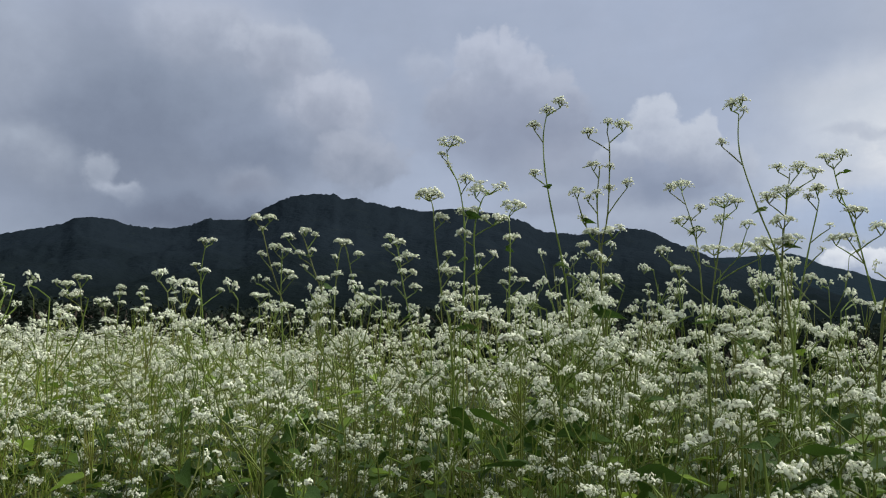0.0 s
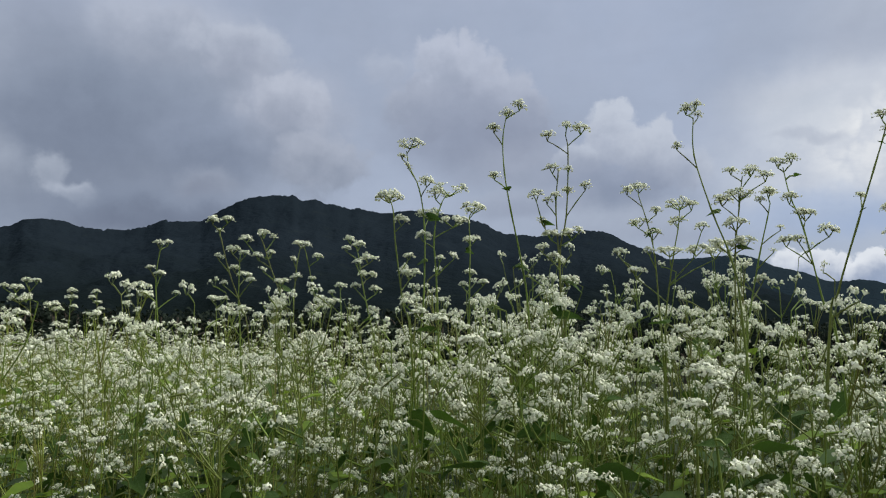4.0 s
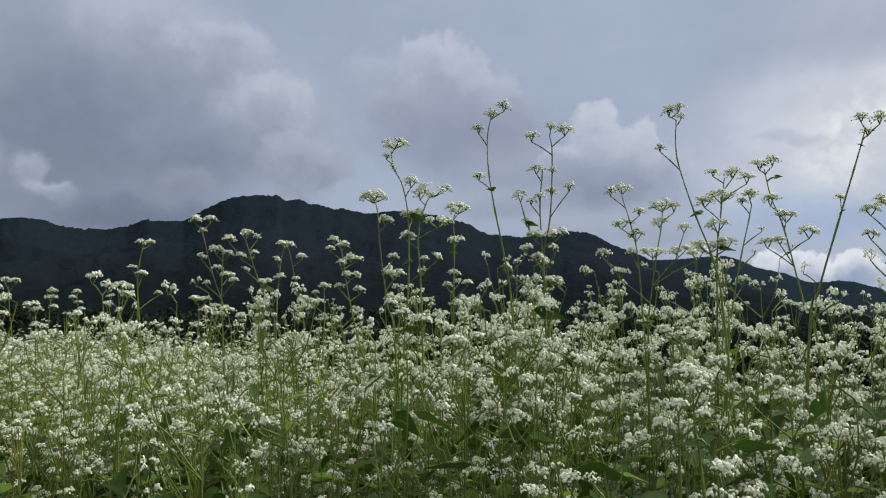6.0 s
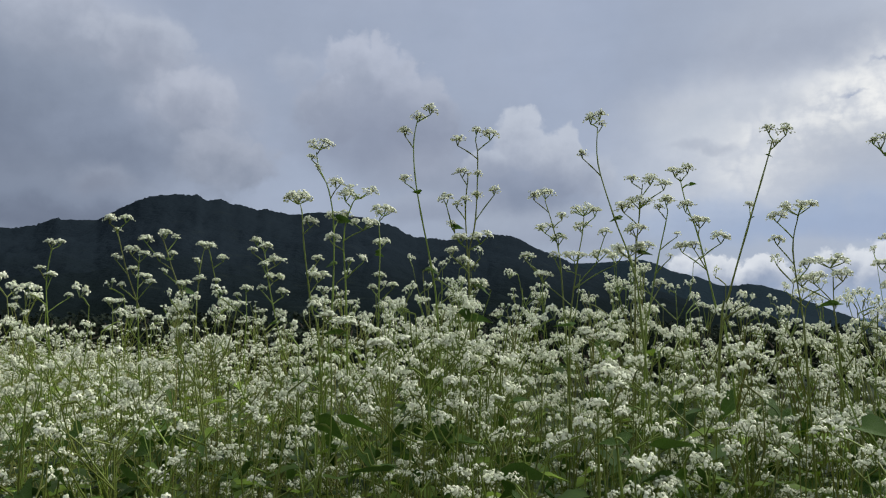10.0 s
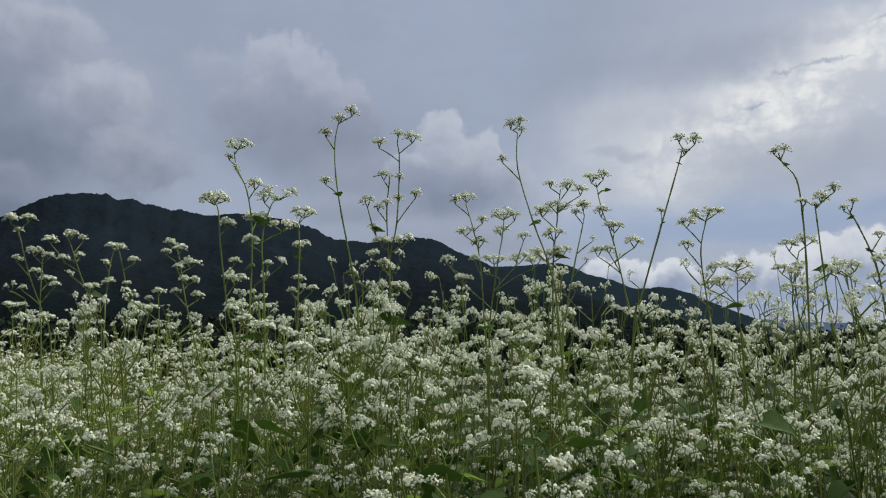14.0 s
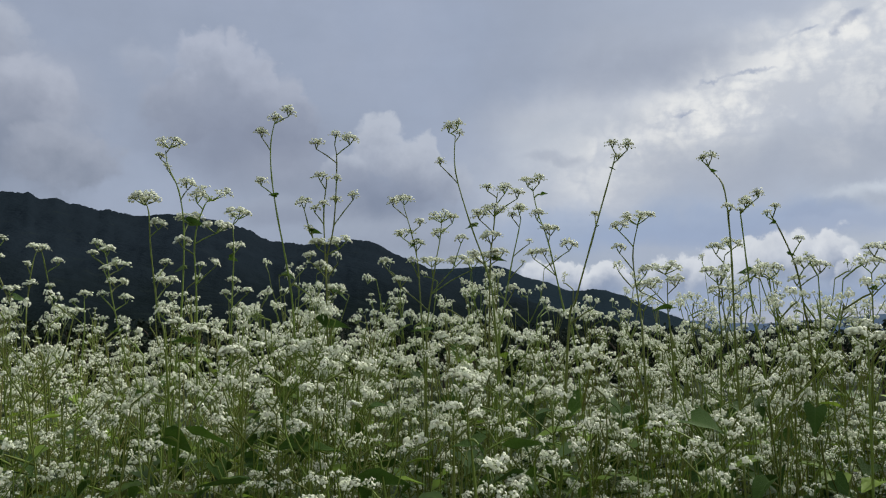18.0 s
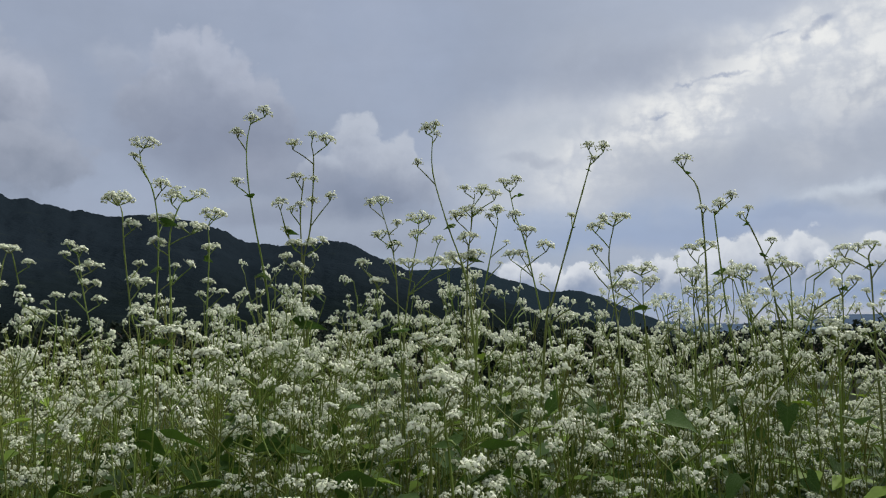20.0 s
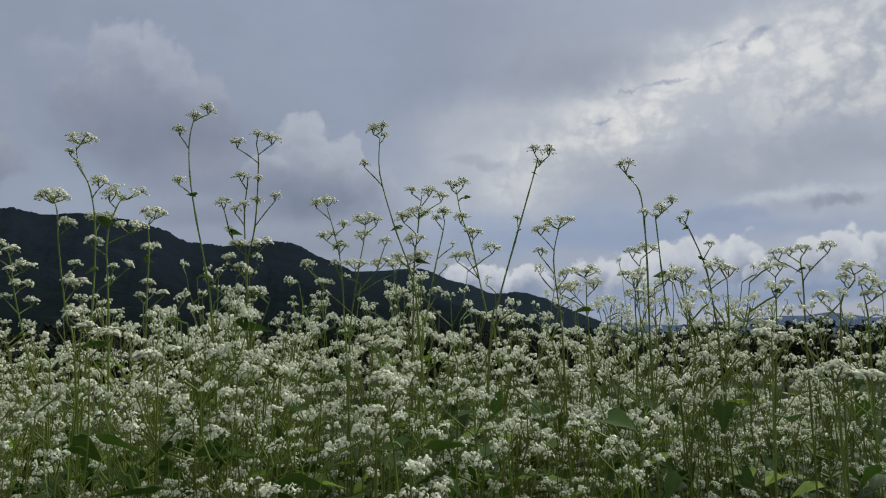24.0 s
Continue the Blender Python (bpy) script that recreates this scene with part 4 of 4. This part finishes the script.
standing(-27.0, 1.60, [[(0.0, 0.916), (-0.004, 0.998)]],
         [(-0.01, 1.008, 0.029), (0.008, 1.006, 0.027), (-0.005, 0.954, 0.027)], [])
standing(10.1, 0.62, [[(0.0, 0.825), (-0.005, 0.867), (-0.006, 0.905)]],
         [(-0.012, 0.919, 0.025), (-0.002, 0.916, 0.026), (-0.001, 0.909, 0.019)], [(-0.011, 0.862, 0.028)])
standing(8.5, 0.64, [[(0.0, 0.819), (-0.0, 0.863), (-0.0, 0.885)]],
         [(-0.0, 0.891, 0.021), (0.018, 0.884, 0.015)], [])
standing(-12.7, 0.78, [[(0.0, 0.774), (0.014, 0.821), (0.016, 0.878), (0.014, 0.936)]],
         [(0.01, 0.967, 0.02), (0.03, 0.96, 0.024), (-0.003, 0.977, 0.017)], [(0.014, 0.945, 0.024), (0.022, 0.854, 0.036)])
standing(-8.1, 0.75, [[(0.0, 0.782), (-0.017, 0.837), (-0.031, 0.881)]],
         [(0.002, 0.937, 0.031), (0.024, 0.943, 0.017)], [(-0.009, 0.861, 0.046), (-0.011, 0.814, 0.046)])
standing(-0.8, 0.76, [[(0.0, 0.785), (-0.008, 0.818), (-0.013, 0.883)]],
         [(-0.018, 0.901, 0.032), (-0.035, 0.866, 0.017)], [(-0.001, 0.839, 0.052), (-0.041, 0.845, 0.046)])
standing(3.4, 0.72, [[(0.0, 0.797), (-0.014, 0.837), (-0.019, 0.868)]],
         [(-0.035, 0.817, 0.027), (-0.029, 0.888, 0.016)], [(0.008, 0.811, 0.06), (-0.004, 0.883, 0.019)])
standing(12.6, 0.74, [[(0.0, 0.804), (0.006, 0.849), (0.007, 0.874)]],
         [(0.009, 0.812, 0.028), (-0.013, 0.826, 0.02)], [(0.032, 0.84, 0.051), (-0.018, 0.813, 0.045)])
standing(9.0, 0.95, [[(0.0, 0.874), (0.004, 0.9), (-0.002, 0.933)]],
         [(-0.004, 0.946, 0.048), (-0.023, 0.952, 0.025), (0.014, 0.94, 0.026)], [(-0.052, 0.957, 0.025)])
standing(-1.8, 0.90, [[(0.0, 0.832), (0.007, 0.897), (0.017, 0.964)]],
         [], [(0.027, 0.964, 0.041)])
standing(27.8, 0.72, [[(0.0, 0.803), (-0.023, 0.864), (-0.041, 0.926)]],
         [(-0.056, 0.868, 0.016)], [(-0.005, 0.872, 0.038)])
standing(37.2, 0.80, [[(0.0, 0.858), (0.002, 0.901), (0.003, 0.945)]],
         [(-0.005, 0.951, 0.024), (0.013, 0.945, 0.022)], [])
standing(41.3, 0.72, [[(0.0, 0.851), (0.0, 0.888), (0.0, 0.916)]],
         [(0.001, 0.923, 0.022), (0.009, 0.916, 0.024), (0.027, 0.914, 0.025)], [])



# ---- the crop near the camera: whole plants, each one a thing ----
def crop_plant(seed, tall=0.85, heads=10):
    """A branching buckwheat plant, its top at the given height."""
    r = random.Random(seed)
    plant = new("buckwheat_plant")
    h = Heap()
    lean = r.uniform(-0.11, 0.11)
    side = r.uniform(-0.11, 0.11)
    line = [(0, 0, -0.03), (lean * 0.2, side * 0.3, tall * 0.35), (lean * 0.7, side * 0.6, tall * 0.7), (lean, side, tall - 0.02)]
    pts = tube(h, line, 0.0014, 0.0007, 5)
    upper = [p for p in pts if p.z > tall * 0.5]
    spots = [(pts[-1], 0.0)]
    for k in range(5):
        p = r.choice(upper[:-1])
        a, reach = r.uniform(0, 6.28), r.uniform(0.02, 0.07)
        tip = p + Vector((math.cos(a) * reach, math.sin(a) * reach, r.uniform(0.07, 0.2)))
        tip.z = min(tip.z, tall + 0.02)
        b = tube(h, [p, p.lerp(tip, 0.5) + Vector((math.cos(a), math.sin(a), -0.2)) * 0.012, tip], 0.0009, 0.0006, 4, 0, 3)
        spots.append((tip, a))
        spots.append((b[len(b) // 2], a))
    for k in range(heads):
        p, a = spots[k % len(spots)]
        off = Vector((r.uniform(-0.022, 0.022), r.uniform(-0.022, 0.022), r.uniform(0.004, 0.03)))
        at = p + off
        w = r.uniform(0.0155, 0.028)
        tube(h, [p, p.lerp(at, 0.5) + Vector((off.x * 0.2, off.y * 0.2, 0)), at - Vector((0, 0, w * 0.3))], 0.0008, 0.0006, 4, 0, 1)
        ob = part("flower_head", r.choice(HEADS), plant, m=Matrix.Translation(at) @ Matrix.Rotation(r.uniform(0, 6.28), 4, "Z") @ Matrix.Rotation(r.uniform(-0.4, 0.4), 4, "X") @ Matrix.Diagonal((w, w, w, 1)))
    for k in range(6):
        p = r.choice([q for q in pts if tall * 0.45 < q.z < tall * 0.92])
        a = r.uniform(0, 6.28)
        out = p + Vector((math.cos(a), math.sin(a), 0.35)) * r.uniform(0.015, 0.035)
        tube(h, [p, p.lerp(out, 0.5), out], 0.0011, 0.0008, 4, 0, 1)
        size = r.uniform(0.02, 0.038)
        part("leaf", r.choice(LEAVES), plant, m=Matrix.Translation(out) @ Matrix.Rotation(a, 4, "Z") @ Matrix.Rotation(r.uniform(-0.2, 0.8), 4, "Y") @ Matrix.Rotation(r.uniform(-0.9, 0.9), 4, "X") @ Matrix.Diagonal((size, size, size, 1)))
    part("stem", h.mesh("stem", [STALK]), plant)
    return tagged(plant, "branching buckwheat plant with white flower heads and heart-shaped leaves", "buckwheat plant", "buckwheat plants of the crop")


field_rng = np.random.default_rng(3)
CROP = [crop_plant(40 + k, 0.80, 11 + k % 4) for k in range(12)]
NEAR, MID, FAR, END = 0.66, 1.5, 6.0, 22.0
WEST, EAST = -54.0, 57.0


def headings(n):
    """Headings for n plants, denser straight ahead where the crop is thickest."""
    edges = np.array([WEST, -24, -8, 14, 34, EAST])
    share = np.diff(edges) * np.array([0.78, 0.85, 1.3, 1.25, 0.9])
    return np.interp(field_rng.uniform(0, 1, n), np.r_[0, np.cumsum(share) / share.sum()], edges)


def top_height(n, r, az):
    """Heights of the crop's tops: a dense level, with stragglers above it, most of them straight ahead."""
    chance = np.interp(az, [-45, -28, -19, -12, 5, 20, 40], [0.35, 0.42, 0.62, 0.85, 0.9, 0.62, 0.5])
    reach = np.interp(az, [-45, -26, -14, -4, 20, 57], [0.10, 0.10, 0.15, 0.19, 0.15, 0.13])
    more = field_rng.uniform(0.15, 1.0, n) * reach * np.clip((5.0 - r) / 2.5, 0.3, 1)
    z = field_rng.normal(0.845, 0.042, n) - np.interp(az, [-45, -25, -15], [0.065, 0.05, 0]) * np.clip((r - 2.0) / 3.0, 0, 1) + np.where(field_rng.random(n) < chance, more, 0)
    return np.minimum(z, 0.80 + np.clip((r - 0.6) * 0.42, 0, 0.25))


count = 275
ra = np.sqrt(field_rng.uniform(NEAR ** 2, MID ** 2, count))
aa = headings(count)
ra = np.where((aa < -32) | (aa > 36), np.maximum(ra, field_rng.uniform(0.7, MID, count)), ra)
ta = top_height(count, ra, aa)
firsts = []
for k in range(count):
    spot = heading(aa[k], 0) * ra[k]
    m = Matrix.Translation(spot) @ Matrix.Rotation(field_rng.uniform(0, 6.28), 4, "Z")
    grow = ta[k] / 0.80
    m = m @ Matrix.Diagonal((1, 1, grow, 1))
    if k >= len(CROP):
        copy_thing(CROP[k % len(CROP)], m)
    else:
        firsts.append(m)
for ob, m in zip(CROP, firsts):
    ob.matrix_basis = m


# ---- the rest of the field, too many plants to count ----
def scatter(heap, kinds, at, size, spin, mats=(0, 1)):
    """Places copies of the shapes at points, turned about z."""
    pick = field_rng.integers(0, len(kinds), len(at))
    for i, (v, q, m) in enumerate(kinds):
        sel = np.where(pick == i)[0]
        if not len(sel):
            continue
        c, s = np.cos(spin[sel])[:, None], np.sin(spin[sel])[:, None]
        x, y, z = v[:, 0][None], v[:, 1][None], v[:, 2][None]
        w = size[sel][:, None]
        out = np.stack([(x * c - y * s) * w, (x * s + y * c) * w, np.broadcast_to(z, (len(sel), len(v))) * w], 2) + at[sel][:, None]
        quads = q[None] + (np.arange(len(sel)) * len(v))[:, None, None]
        heap.add(out.reshape(-1, 3), quads.reshape(-1, 4), np.tile(np.array(mats)[m], len(sel)))


def field(name, r0, r1, density, heads, kinds, head_size, stem_from, leaves, deep, label):
    area = math.radians(EAST - WEST) / 2 * (r1 * r1 - r0 * r0)
    n = int(area * density)
    r = np.sqrt(field_rng.uniform(r0 * r0, r1 * r1, n))
    a = np.radians(headings(n))
    keep = r < field_edge(np.degrees(a)) * field_rng.uniform(0.93, 1.04, n)
    r, a = r[keep], a[keep]
    n = len(r)
    base = np.stack([r * np.sin(a), r * np.cos(a), np.zeros(n)], 1)
    tall = top_height(n, r, np.degrees(a))
    lean = field_rng.normal(0, 0.055, (n, 2))
    top = base + np.c_[lean, tall]
    low = base + np.c_[lean * 0.2, np.full(n, stem_from)]
    h = Heap()
    bend = (low + top) / 2 + np.c_[field_rng.normal(0, 0.014, (n, 2)), np.zeros(n)]
    for a0, a1, r0, r1 in ((low, bend, 0.0013, 0.0011), (bend, top, 0.0011, 0.0006)):
        v, q = rods(a0, a1, r0, r1)
        h.add(v, q, 2)
    drop = field_rng.uniform(0, 1, (n, heads)) ** 1.6 * deep
    drop[:, 0] = 0
    out = field_rng.normal(0, 1, (n, heads, 2)) * (0.012 + drop[:, :, None] * 0.28)
    f = 1 - drop / tall[:, None]
    at = base[:, None] + np.concatenate([lean[:, None] * f[:, :, None] + out, (tall[:, None] - drop)[:, :, None]], 2)
    at = at.reshape(-1, 3)
    size = field_rng.uniform(*head_size, len(at))
    scatter(h, kinds, at, size, field_rng.uniform(0, 6.28, len(at)), (0, 1))
    foot = np.repeat(base, heads, 0) + np.concatenate([np.repeat(lean, heads, 0) * 0.8, (at[:, 2] - 0.05 - np.linalg.norm(out.reshape(-1, 2), axis=1) * 0.6)[:, None]], 1)
    if leaves:
        v, q = rods(foot, at - np.array([0, 0, 0.004]), 0.0008, 0.0006)
        h.add(v, q, 2)
        lv = np.repeat(base, leaves, 0)
        nl = len(lv)
        lv = lv + np.concatenate([np.repeat(lean, leaves, 0) * 0.5 + field_rng.normal(0, 0.03, (nl, 2)), (np.repeat(tall, leaves) - field_rng.uniform(0.1, 0.5, nl))[:, None]], 1)
        scatter(h, [LEAF_SHAPE], lv, field_rng.uniform(0.03, 0.06, nl), field_rng.uniform(0, 6.28, nl), (3, 3))
    ob = new(name, h.mesh(name, [PETAL, BUD, STALK_FIELD, LEAF_FIELD]))
    return tagged(ob, label, "buckwheat field", kind="stuff")


field("buckwheat_field", 0.92, 2.0, 106, 16, NEAR_HEADS, (0.014, 0.026), 0.05, 9, 0.32, "dense flowering buckwheat crop, white heads over green stems")
field("middle_buckwheat_field", 2.0, FAR, 100, 13, BLOBS, (0.013, 0.026), 0.1, 4, 0.3, "dense flowering buckwheat crop in the middle distance")
field("far_buckwheat_field", FAR, END, 40, 6, DOTS, (0.022, 0.038), 0.3, 0, 0.25, "far part of the white flowering buckwheat crop")

low_count = 14000
lr = np.sqrt(field_rng.uniform(0.72 ** 2, 2.1 ** 2, low_count))
la = np.radians(np.where(np.arange(low_count) < 7000, field_rng.uniform(WEST, EAST, low_count), np.where(np.arange(low_count) % 3 > 0, field_rng.uniform(WEST, -22, low_count), field_rng.uniform(32, EAST, low_count))))
low_at = np.stack([lr * np.sin(la), lr * np.cos(la), field_rng.uniform(0.30, 0.76, low_count) - np.clip(1.0 - lr, 0, 1) * 0.12], 1)
undergrowth = Heap()
scatter(undergrowth, [LEAF_SHAPE], low_at, field_rng.uniform(0.024, 0.056, low_count) * np.interp(np.degrees(la), [-30, -14, 30, 40], [0.6, 1.0, 1.0, 0.7]), field_rng.uniform(0, 6.28, low_count), (0, 0))
stem_at = low_at + np.c_[field_rng.normal(0, 0.02, (low_count, 2)), np.full(low_count, -0.06)]
v, q = rods(stem_at, low_at, 0.0009, 0.0007)
undergrowth.add(v, q, 1)
tagged(new("buckwheat_undergrowth", undergrowth.mesh("buckwheat_undergrowth", [LEAF_SHADED, STALK_FIELD], False)),
       "low buckwheat leaves under the flower heads, shade put into their colour", "buckwheat leaves", kind="stuff")
